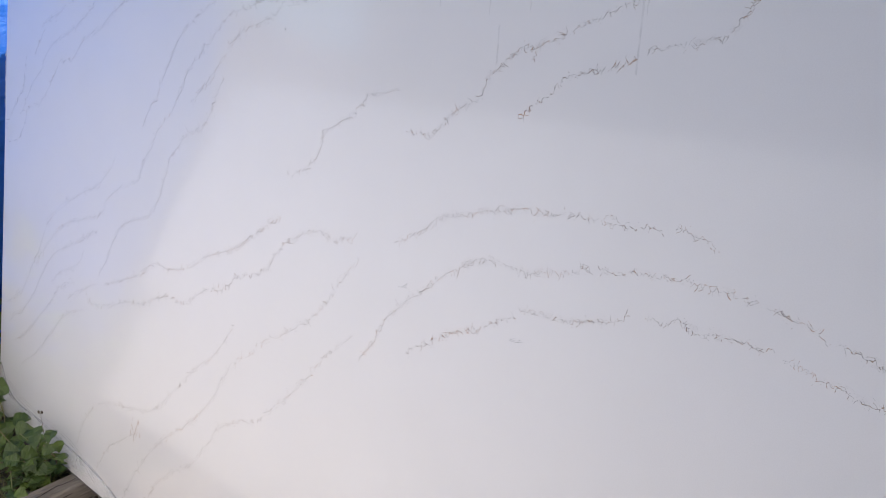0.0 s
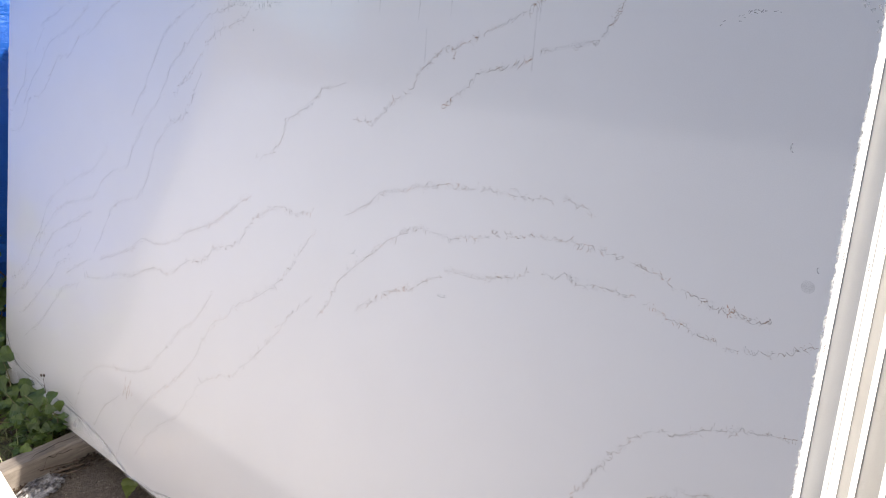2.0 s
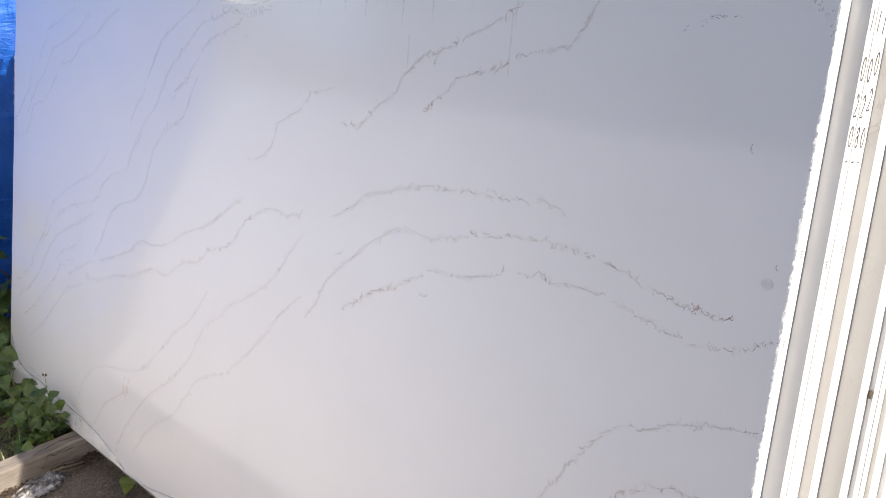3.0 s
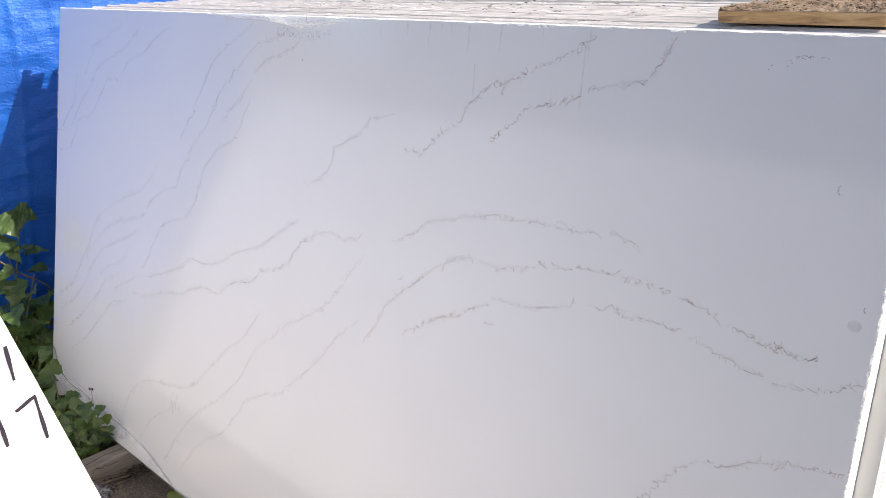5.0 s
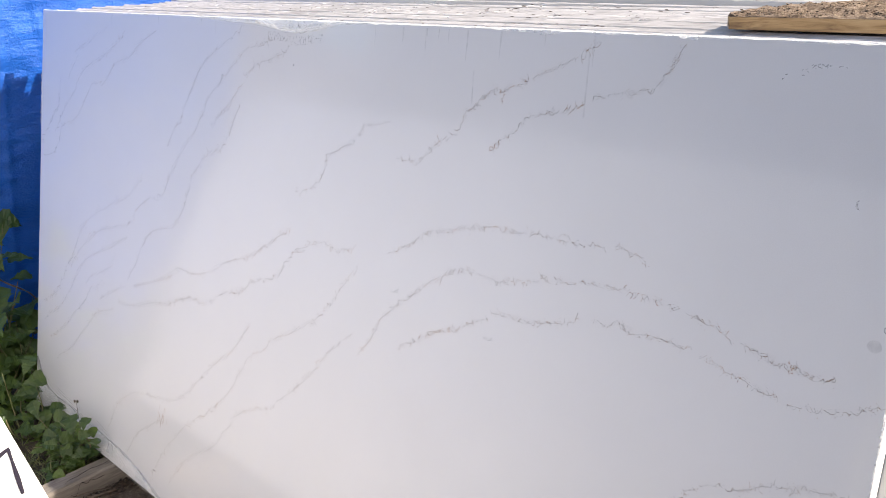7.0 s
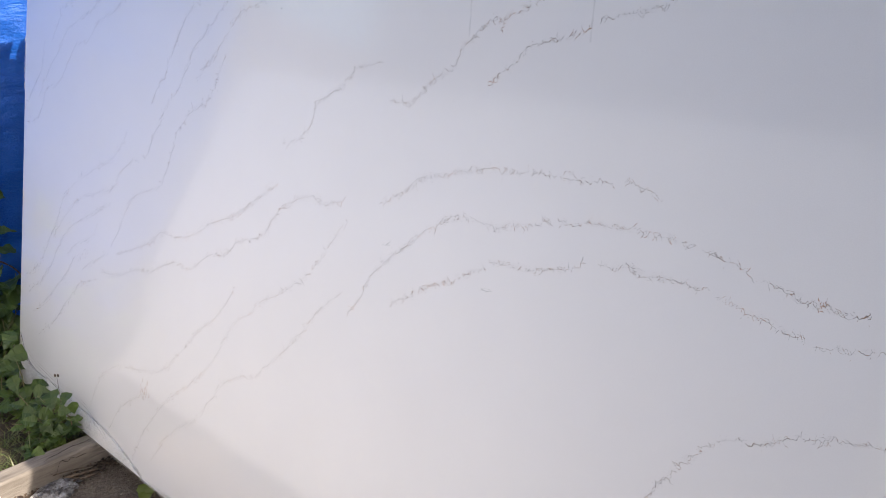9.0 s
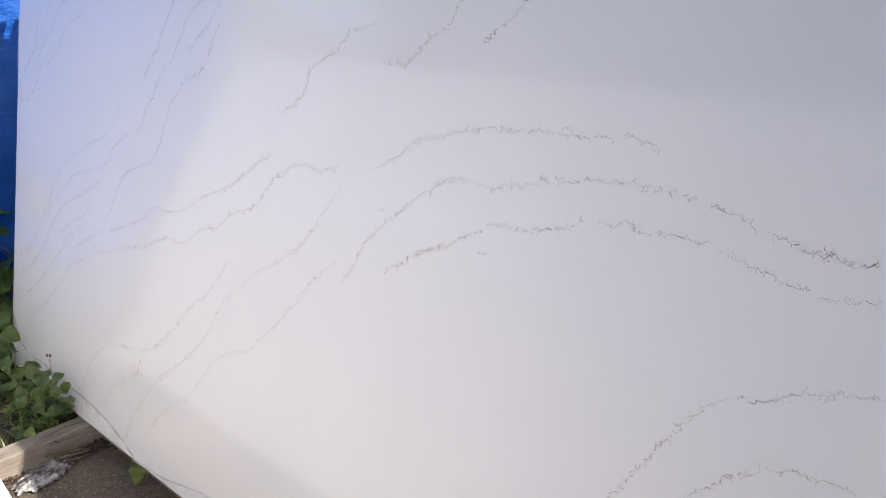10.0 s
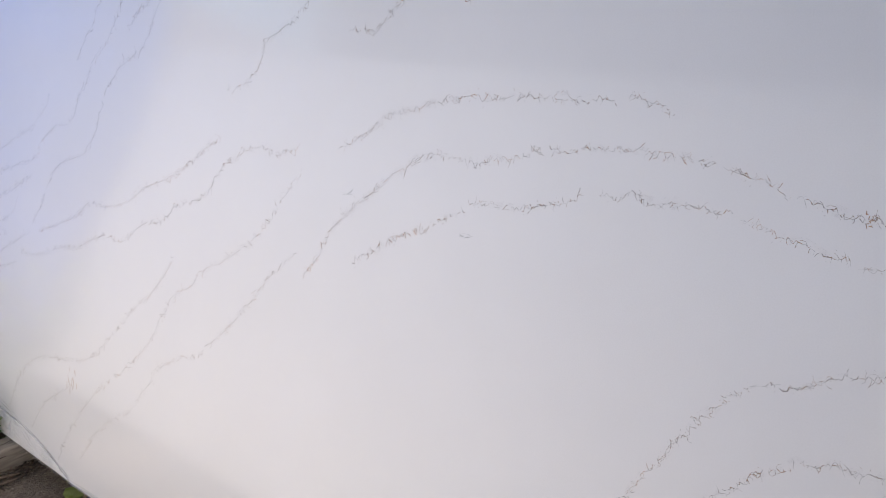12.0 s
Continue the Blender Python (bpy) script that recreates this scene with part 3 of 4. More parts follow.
vein([(-0.308, 0.645), (-0.281, 0.678), (-0.260, 0.696), (-0.246, 0.711), (-0.227, 0.729), (-0.204, 0.741), (-0.184, 0.761), (-0.170, 0.759), (-0.149, 0.767), (-0.123, 0.771), (-0.096, 0.773), (-0.067, 0.775), (-0.045, 0.768), (-0.024, 0.769)], 1, 1.1)


def hair(b, points, wide, r):
    """One fine crack through the given points, swelling and thinning as it goes."""
    k = r.random() * 90
    ribbon(b, points, lambda i, n: wide * (0.45 + 0.95 * abs(noise.noise((i * 0.63 + k, 3, 1)))), -0.0006)


def build_vein(points, strength, reach, seed):
    """A jagged hair crack that breaks off and starts again, with spurs, small loops and knots, and a faint broken halo."""
    r = random.Random(seed)
    mid = sum(p[0] for p in points) / len(points)
    near = max(points[0][0], points[-1][0]) > -0.55
    far = 0.92 if near else 1.0 + 0.42 * max(0.0, -mid - 0.5)
    calm = 0.95 if near else 1.0
    step = 0.0031 * far ** 0.8
    path = spline([Vector(p) for p in points], step)
    b = bmesh.new()
    main, side, n = [], [], len(path)
    for i, p in enumerate(path):
        d = (path[min(i + 1, n - 1)] - path[max(i - 1, 0)]).normalized()
        across = Vector((-d.y, d.x))
        swing = 0.0062 * calm * far ** 0.6 * noise.noise((i * 0.38, seed * 1.7, 0)) + 0.0034 * calm * far ** 0.6 * r.uniform(-1, 1)
        main.append(p + across * swing + d * r.uniform(-0.3, 0.3) * step)
        side.append((d, across))
    wide = (0.00112 if near else 0.00130) * strength * far ** 0.4
    start = 0
    while start < n - 1:
        stop = min(n - 1, start + r.choice((2, 3, 4, 5, 7, 9) if near else (1, 2, 2, 3, 3, 4, 5, 7, 9)))
        hair(b, main[start:stop + 1], wide * r.choice((0.5, 0.7, 0.9, 1.1, 1.5)), r)
        start = stop + (r.choice((1, 1, 2, 3)) if r.random() < 0.75 else 0)
    for i in range(n):
        lush = reach * (0.35 + 1.6 * abs(noise.noise((i * 0.11, seed, 2))))
        d, across = side[i]
        if r.random() < 0.85 * lush:
            way = r.choice((-1, 1))
            p, crack = main[i].copy(), [main[i].copy()]
            a = r.uniform(-1.2, 1.2)
            for k in range(r.choice((1, 1, 1, 2, 2, 3))):
                a += r.uniform(-0.8, 0.8)
                p = p + (across * way * math.cos(a) + d * math.sin(a)) * r.uniform(0.0026, 0.0055) * calm * far ** 0.6
                crack.append(p.copy())
            hair(b, crack, wide * r.choice((0.45, 0.6, 0.8, 1.2)), r)
        if r.random() < 0.20 * lush and i + 5 < n:
            j = i + r.choice((2, 3, 4, 5))
            way = r.choice((-1, 1)) * r.uniform(0.003, 0.0075) * far
            bow = [main[i]] + [main[i].lerp(main[j], q) + across * way * math.sin(math.pi * q) + Vector((r.uniform(-1, 1), r.uniform(-1, 1))) * 0.0012 * far for q in (0.2, 0.45, 0.75)] + [main[j]]
            hair(b, bow, wide * r.uniform(0.5, 0.85), r)
        if r.random() < 0.30 * lush:
            p = main[i] + across * r.choice((-1, 1)) * r.uniform(0.003, 0.009) * far ** 0.8
            hair(b, [p, p + Vector((r.uniform(-1, 1), r.uniform(-1, 1))) * 0.003 * far], wide * 0.6, r)
    v = tagged(part("vein", b, vein_mat, FRONT, "thin grey-brown crackled vein"), kind="stuff")
    h = bmesh.new()
    ribbon(h, spline([Vector(p) for p in points], 0.02), lambda i, n: 0.024 * (0.6 + 0.6 * noise.noise((i * 0.3, seed, 0))) * min(1, i / 3, (n - 1 - i) / 3), -0.0003)
    part("halo", h, halo_mat, v, "faint tan stain along the vein")


for i, (points, strength, reach) in enumerate(veins):
    build_vein(points, strength, reach, 100 + i)


def leaf(b, base, d, n, length, width, r, rows=10):
    """One pointed, toothed leaf, folded a little along its midrib and drooping to its tip."""
    d, n = d.normalized(), n.normalized()
    side = d.cross(n).normalized()
    n = side.cross(d)
    last = None
    droop = r.uniform(0.05, 0.35)
    fold = r.uniform(0.05, 0.30)
    for i in range(rows + 1):
        s = i / rows
        w = width / 2 * (math.sin(math.pi * min(1, s ** 0.55)) * (1.12 - 0.35 * s) if 0 < s < 1 else 0.02)
        w *= 1 + (0.075 if i % 2 else -0.075)
        c = base + d * length * s - n * droop * length * s * s
        wave = 0.06 * width * math.sin(i * 1.7 + length * 300)
        row = [b.verts.new(c - side * w + n * (fold * w + wave)), b.verts.new(c), b.verts.new(c + side * w + n * (fold * w - wave))]
        if last:
            for k in range(2):
                b.faces.new((last[k], last[k + 1], row[k + 1], row[k]))
        last = row


def on_face(name, material, label, build):
    b = bmesh.new()
    build(b)
    return part(name, b, material, FRONT, label)


# loose marks on the polished face: a rusty patch, dents left by suction cups, drips below the top edge
def rusty(b):
    r = random.Random(5)
    for k in range(18):
        p = Vector((-2.147 + r.gauss(0, 0.022), 0.292 + r.gauss(0, 0.013)))
        ribbon(b, [p, p + Vector((r.uniform(-0.006, 0.006), r.uniform(0.006, 0.016)))], lambda i, n: 0.0012, -0.0007)


on_face("rust_speck", rust_mat, "small rusty brown speckle", rusty)


def knot(b):
    r = random.Random(6)
    for k in range(16):
        p = Vector((-0.150 + r.gauss(0, 0.0045), 1.088 + r.gauss(0, 0.0045)))
        a = r.uniform(0, 6.28)
        ribbon(b, [p, p + Vector((math.cos(a), math.sin(a))) * r.uniform(0.002, 0.006)], lambda i, n: 0.0009, -0.0007)


on_face("rust_knot", rust_mat, "orange brown rusty knot in a vein", knot)

for u, v, s in ((-0.093, 1.362, 0.008), (-0.023, 1.186, 0.005)):
    def cup(b):
        arc = [Vector((u + s * math.cos(a) * 0.8, v + s * math.sin(a))) for a in (2.2 + 0.3 * k for k in range(9))]
        ribbon(b, arc, lambda i, n: s * 0.45 * math.sin(math.pi * (i + 0.5) / n), -0.0007)
    on_face("scuff_mark", smudge_mat, "grey crescent scuff mark", cup)


def flaked(b):
    r = random.Random(15)
    for k in range(15):
        p = Vector((-0.205 + r.gauss(0, 0.020), 1.556 + r.gauss(0, 0.004)))
        p.y += 0.35 * (p.x + 0.205)
        a = r.uniform(-0.6, 1.2)
        ribbon(b, [p, p + Vector((math.cos(a), math.sin(a))) * r.uniform(0.002, 0.008)], lambda i, n: 0.0014, -0.0008 - 0.00002 * k)


on_face("scuff_mark", drip_mat, "faint round grey suction mark", lambda b: b.faces.new([b.verts.new((-0.036 + 0.011 * math.cos(0.4 * k), -0.0006, 1.157 + 0.010 * math.sin(0.4 * k))) for k in range(16)]))
tagged(on_face("scuff_flakes", smudge_mat, "grey flaky scuff below the top edge", flaked), kind="stuff")
on_face("film_flakes", scrap_highlight_mat, "tiny white film flakes on a scuff", lambda b: [ribbon(b, [Vector((-0.200 + 0.006 * k, 1.560 + 0.002 * (k % 3))), Vector((-0.196 + 0.006 * k, 1.562 + 0.002 * (k % 2)))], lambda i, n: 0.0020, -0.0018) for k in range(5)])
on_face("speck", ink, "tiny dark speck", lambda b: ribbon(b, [Vector((-1.548, 1.484)), Vector((-1.5445, 1.484))], lambda i, n: 0.0032, -0.0007))
for u, v, w in ((-0.79, 0.955, 0.012), (-1.081, 0.984, 0.012)):
    def scratch(b):
        r = random.Random(int(-u * 1000))
        for k in range(9):
            p = Vector((u + r.gauss(0, w * 0.5), v + r.gauss(0, w * 0.25) + 0.3 * w))
            ribbon(b, [p, p + Vector((r.uniform(0.3, 0.6) * w, r.uniform(-0.1, 0.4) * w))], lambda i, n: 0.0009, -0.0007)
    on_face("scratches", smudge_mat if w > 0.02 else scrap_highlight_mat, "small scratches in the film", scratch)


dr = random.Random(7)
for u in (-2.6, -2.28, -2.02, -1.93, -1.24, -1.14, -1.06, -1.03, -0.985, -0.93, -0.84, -0.72, -0.61):
    low = dr.uniform(0.02, 0.075)
    x, w = u + dr.uniform(-0.01, 0.01), dr.uniform(0.003, 0.008)
    line = [Vector((x + 0.0012 * noise.noise((k, u * 9, 0)), 1.592 - low * k / 10)) for k in range(11)]
    on_face("drip_stain", drip_mat, "grey drip stain below the top edge", lambda b: ribbon(b, line, lambda i, n: w * (1.0 - 0.75 * i / n), -0.0005))
for u, v0, v1 in ((-0.909, 1.51, 1.44), (-0.62, 1.56, 1.44)):
    on_face("drip_stain", drip_mat, "grey drip stain below the top edge", lambda b: ribbon(b, [Vector((u + 0.004 * k / 6, v0 + (v1 - v0) * k / 6)) for k in range(7)], lambda i, n: 0.004, -0.0005))


# protective film: a torn curl along the top edge, frayed bits down the end, a loose fold at the foot
def film_curl(b):
    last = None
    r = random.Random(3)
    n = 90
    for i in range(n + 1):
        u = -2.06 + 0.80 * i / n
        s = i / n
        drop = 0.004 + 0.030 * math.exp(-((s - 0.64) / 0.19) ** 2) + 0.010 * math.exp(-((s - 0.3) / 0.2) ** 2) + 0.003 * noise.noise((u * 40, 0, 0))
        row = []
        for k in range(6):
            q = k / 5
            out = -0.0015 - 0.014 * math.sin(math.pi * q) * min(1, drop / 0.02) + 0.004 * noise.noise((u * 30, q * 4, 5)) * min(1, q * 2)
            row.append(b.verts.new((u, min(-0.0012, out), 1.6 - drop * q)))
        if last:
            for k in range(5):
                b.faces.new((last[k], last[k + 1], row[k + 1], row[k]))
        last = row


curl = on_face("torn_film", fold_mat, "crinkled clear film peeling from the top edge", film_curl)
b = bmesh.new()
for lift, wide in ((0.0, 0.0030), (0.006, 0.0014), (0.013, 0.0010), (0.020, 0.0009)):
    line = []
    for i in range(181):
        s = i / 180
        u = -2.06 + 0.80 * s
        drop = 0.004 + 0.030 * math.exp(-((s - 0.64) / 0.19) ** 2) + 0.010 * math.exp(-((s - 0.3) / 0.2) ** 2) + 0.004 * noise.noise((u * 40, lift * 400, 0)) + 0.002 * noise.noise((u * 140, lift * 300, 0))
        line.append(Vector((u, 1.6 - max(0.001, drop - lift))))
    ribbon(b, line, lambda i, n: wide * (0.3 + 1.4 * abs(noise.noise((i * 0.21, lift * 900, 2)))), -0.0065)
for turn in range(3):
    line = []
    for i in range(61):
        s = 0.40 + 0.42 * i / 60
        u = -2.06 + 0.80 * s
        drop = 0.003 + 0.030 * math.exp(-((s - 0.64) / 0.19) ** 2) + 0.005 * noise.noise((u * 45, turn * 4, 0)) + 0.003 * noise.noise((u * 150, turn * 7, 0))
        line.append(Vector((u, -0.0075 - 0.003 * turn + 0.003 * noise.noise((u * 90, turn, 4)), 1.6 - max(0.002, drop - 0.004 * turn))))
    tube(b, line, 0.0009, 0.0005, 5)
part("film_lip", b, scrap_highlight_mat, curl, "white ragged lip of the torn film")


def stipple(b):
    r = random.Random(16)
    for k in range(150):
        u = r.uniform(-1.66, -1.42)
        p = Vector((u, 1.566 - 0.022 * r.random() - 0.012 * math.exp(-((u + 1.53) / 0.07) ** 2)))
        ribbon(b, [p, p + Vector((r.uniform(-0.002, 0.002), r.uniform(0.001, 0.005)))], lambda i, n: r.uniform(0.0008, 0.0022), -0.0080 - 0.00001 * k)
    for k in range(40):
        p = Vector((r.gauss(-1.545, 0.03), r.uniform(1.578, 1.597)))
        ribbon(b, [p, p + Vector((r.uniform(-0.003, 0.003), r.uniform(0.001, 0.006)))], lambda i, n: r.uniform(0.001, 0.003), -0.0080 - 0.00001 * k)


tagged(on_face("dirt_stipple", soot_mat, "grey-brown dirt caught under the torn film", stipple), kind="stuff")


def film_rim(b):
    r = random.Random(9)
    u = -3.15
    while u < -0.02:
        w = r.uniform(0.02, 0.10)
        d = r.uniform(0.001, 0.004) if u < -0.95 else r.choice((0.003, 0.005, 0.008, 0.014))
        steps = 6
        pts = [(u + w * k / steps, 1.5985 - d * (0.35 + 0.65 * abs(noise.noise(((u + w * k / steps) * 55, 1, 0))) * 1.7)) for k in range(steps + 1)]
        tops = [b.verts.new((x, -0.0011, 1.5985)) for x, z in pts]
        lows = [b.verts.new((x, -0.0013 - 0.003 * r.random(), z)) for x, z in pts]
        for k in range(steps):
            b.faces.new((tops[k], lows[k], lows[k + 1], tops[k + 1]))
        u += w + r.uniform(0.0, 0.02)


on_face("film_rim", film_mat, "ragged rim of white torn film", film_rim)


def film_fray(end, way, z0, z1):
    r = random.Random(10)

    def build(b):
        z = z0
        while z < z1:
            lush = 0.35 + 1.3 * max(0, noise.noise((z * 7, end, 0)) + 0.35)
            h, w = r.uniform(0.002, 0.009), r.uniform(0.0015, 0.0060) * lush
            y = -0.0010 - r.uniform(0, 0.003)
            pts = [(end, z), (end, z + h), (end + way * w * r.uniform(0.5, 1), z + h * r.uniform(0.3, 1.4)), (end + way * w, z + h * r.uniform(-0.6, 0.5))]
            b.faces.new([b.verts.new((x, y if k > 1 else -0.0008, zz)) for k, (x, zz) in enumerate(pts)])
            z += h * r.uniform(0.3, 1.2)
    return build


def corner_shreds(b):
    r = random.Random(12)
    for k in range(26):
        z0 = 1.597 - 0.060 * r.random() ** 1.5
        x0 = -0.05 * r.random() * (z0 - 1.53) / 0.065
        s = r.uniform(0.003, 0.010)
        b.faces.new([b.verts.new((x0 + s * dx, -0.0014, z0 + s * dz)) for dx, dz in ((-0.7, -0.2), (-0.1, -0.9), (0.0, 0.1))])


for ob in (on_face("film_fray", scrap_highlight_mat, "frayed white film bits along the end", film_fray(0.0006, -1, 0.02, 1.59)),
           on_face("film_fray", scrap_highlight_mat, "frayed white film bits along the end", film_fray(-3.1994, -1, 1.16, 1.36)),
           on_face("film_shreds", scrap_highlight_mat, "torn white film shreds at the corner", corner_shreds)):
    tagged(ob, kind="stuff")

FOLD = [(-3.18, 0.20), (-3.12, 0.13), (-3.027, 0.097), (-2.88, 0.094), (-2.731, 0.087), (-2.424, 0.074), (-2.253, 0.045), (-2.13, 0.008)]
FOLD2 = [(-2.13, 0.002), (-1.948, 0.018), (-1.755, 0.056), (-1.633, 0.064), (-1.3, 0.05), (-0.9, 0.012)]


def loose_fold(b):
    for path in (FOLD, FOLD2):
        last = None
        for i, p in enumerate(spline([Vector(q) for q in path], 0.015)):
            row = []
            for k in range(5):
                q = k / 4
                z = p.y * (1 - q) + (-0.004) * q
                out = -0.0015 - 0.010 * math.sin(math.pi * min(1, q * 1.15)) * min(1, p.y / 0.05) + 0.003 * noise.noise((p.x * 14, q * 3, 8))
                row.append(b.verts.new((p.x, min(-0.0012, out), max(-0.003, z))))
            if last:
                for k in range(4):
                    b.faces.new((last[k], last[k + 1], row[k + 1], row[k]))
            last = row


fold = on_face("loose_film", fold_mat, "loose folded clear film along the foot", loose_fold)
# Two grey crease lines and a white strip painted as their highlight.
for path in (FOLD, FOLD2):
    for lift, thin, tone in ((0.0, 0.0016, crease_mat), (0.007, 0.0010, crease_mat), (-0.007, 0.0014, scrap_highlight_mat)):
        b = bmesh.new()
        tube(b, [Vector((p.x, -0.0035, max(0.001, p.y + lift * (0.5 + noise.noise((p.x * 5, lift * 99, 1))) + 0.003 * noise.noise((p.x * 12, 0, 4))))) for p in spline([Vector(q) for q in path], 0.02)], thin * 0.5, thin, 5)
        part("crease", b, tone, fold, "crease line of the film, grey fold or painted white highlight", True)


# ---- marker writing on the sawn ends ----
def oval(cy, cz, ry, rz, start=2.0):
    return [Vector((cy + ry * math.cos(a), cz + rz * math.sin(a))) for a in (start + 2 * math.pi * k / 18 for k in range(19))]


def bent(points, step):
    """Straight pen strokes, cut into short steps; a long list is taken as a curve."""
    if len(points) > 3:
        return spline(points, step)
    out = []
    for a, c in zip(points, points[1:]):
        n = max(1, int((c - a).length / step))
        out += [a + (c - a) * k / n for k in range(n)]
    return out + [points[-1]]


GLYPHS = {"0": lambda: [oval(0, 0, 0.42, 0.5)],
          "1": lambda: [[Vector((0.06, 0.5)), Vector((-0.04, -0.5))]],
          "2": lambda: [spline([Vector(p) for p in ((-0.4, 0.28), (-0.05, 0.5), (0.32, 0.25), (0.05, -0.15), (-0.4, -0.48), (0.45, -0.42))], 0.08)],
          "7": lambda: [[Vector((-0.5, 0.32)), Vector((0.38, 0.5)), Vector((0.5, -0.5))]],
          "8": lambda: [oval(0, 0.24, 0.3, 0.25), oval(0, -0.25, 0.36, 0.26)],
          "-": lambda: [[Vector((-0.5, 0)), Vector((0.5, 0.05))]]}


def write_end(owner, digit, y, z, w, h, pen, slant=0.0, x=0.0007):
    """One hand-written figure on a slab's end face, centred at y, z of that slab."""
    b = bmesh.new()
    for stroke in GLYPHS[digit]():
        pts = [Vector((y + p.x * w + slant * p.y * h, z + p.y * h)) for p in stroke]
        flat = bmesh.new()
        ribbon(flat, spline(pts, 0.003), lambda i, n: pen * (1 + 0.15 * math.sin(i * 0.9)), 0)
        flat.verts.ensure_lookup_table()
        keep = {v: b.verts.new((x, v.co.x, v.co.z)) for v in flat.verts}
        for f in flat.faces:
            b.faces.new([keep[v] for v in f.verts])
        flat.free()
    part("written_figure", b, ink, owner, "black marker figure")


RISE = math.tan(radians(LEAN))
for i, (slab, cy) in enumerate(((STACK[0], 0.011), (STACK[1], 0.010), (STACK[2], 0.008))):
    lift = -(0.035 + 0.025 * i) * RISE
    up = 0.012 if i == 2 else 0.0
    for digit, z, h in (("1", 1.567, 0.032), ("0", 1.496 + up, 0.034), ("2", 1.442 + up, 0.034), ("8" if i == 1 else "0", 1.396, 0.030)):
        write_end(slab, digit, cy, z + lift, 0.013, h, 0.0024, 0.05)
    write_end(slab, "-", cy, 1.358 + lift, 0.012, 0.02, 0.0014)
    write_end(slab, "1", cy, 1.355 + lift, 0.010, 0.022, 0.0014)

# small stamped marks, too small to read
for slab, y, z in ((FRONT, 0.018, 1.205), (FRONT, 0.012, 1.062), (STACK[0], 0.010, 1.185), (STACK[2], 0.012, 1.195)):
    b = bmesh.new()
    for k in range(3):
        q = [(0.0007, y + dy, z + 0.0045 * k + dz) for dy, dz in ((-0.0035, 0), (0.0035, 0.001), (0.0035, 0.0035), (-0.0035, 0.0025))]
        b.faces.new([b.verts.new(p) for p in q])
    part("stamp", b, ink, slab, "small dark stamped bars")

UNOPP = OPP.inverted()
for digit, y, z, w, h, i, slant in (("0", -0.8700, 1.573, 0.0155, 0.042, 0, -0.03), ("1", -0.862, 1.5265, 0.004, 0.031, 0, -0.03), ("7", -0.857, 1.471, 0.019, 0.041, 0, 0.0),
                                    ("1", -0.8955, 1.531, 0.004, 0.031, 1, -0.03), ("7", -0.8885, 1.4765, 0.020, 0.039, 1, 0.0)):
    b = bmesh.new()
    for stroke in GLYPHS[digit]():
        line = bent([Vector((y + (q.x * w + slant * q.y * h), z + q.y * h)) for q in stroke], 0.002)
        last = None
        for k, c in enumerate(line):
            d = (line[min(k + 1, len(line) - 1)] - line[max(k - 1, 0)]).normalized()
            s = 0.0014 * (1 + 0.25 * math.sin(k * 0.35))
            duo = []
            for e in (-s, s):
                wpt = UNOPP @ Vector((-0.28, c.x - d.y * e, c.y + d.x * e))
                duo.append(b.verts.new((0, wpt.y - 0.0295 * i, wpt.z - 0.0295 * i * math.tan(radians(OPP_LEAN)))))
            if last:
                b.faces.new((last[0], last[1], duo[1], duo[0]))
            last = duo
    for v in b.verts:
        v.co.x = -3.3 - 0.0008
    part("written_figure", b, ink, OPPOSITE[i], "black marker figure")


# thin crease lines where the loose film runs up towards the far end
for lift, thin in ((0.0, 0.0024), (0.010, 0.0014), (-0.012, 0.0018)):
    b = bmesh.new()
    line = [Vector((u + lift * 0.6, v + lift + 0.003 * noise.noise((u * 30, lift * 90, 0)))) for u, v in ((-3.212, 0.177), (-3.055, 0.127), (-2.838, 0.106), (-2.644, 0.105), (-2.485, 0.078), (-2.360, 0.031))]
    ribbon(b, bent(line, 0.01), lambda i, n: thin * (0.5 + abs(noise.noise((i * 0.4, lift * 300, 1)))), -0.0009)
    part("film_crease", b, crease_mat, FRONT, "grey crease in the loose film")


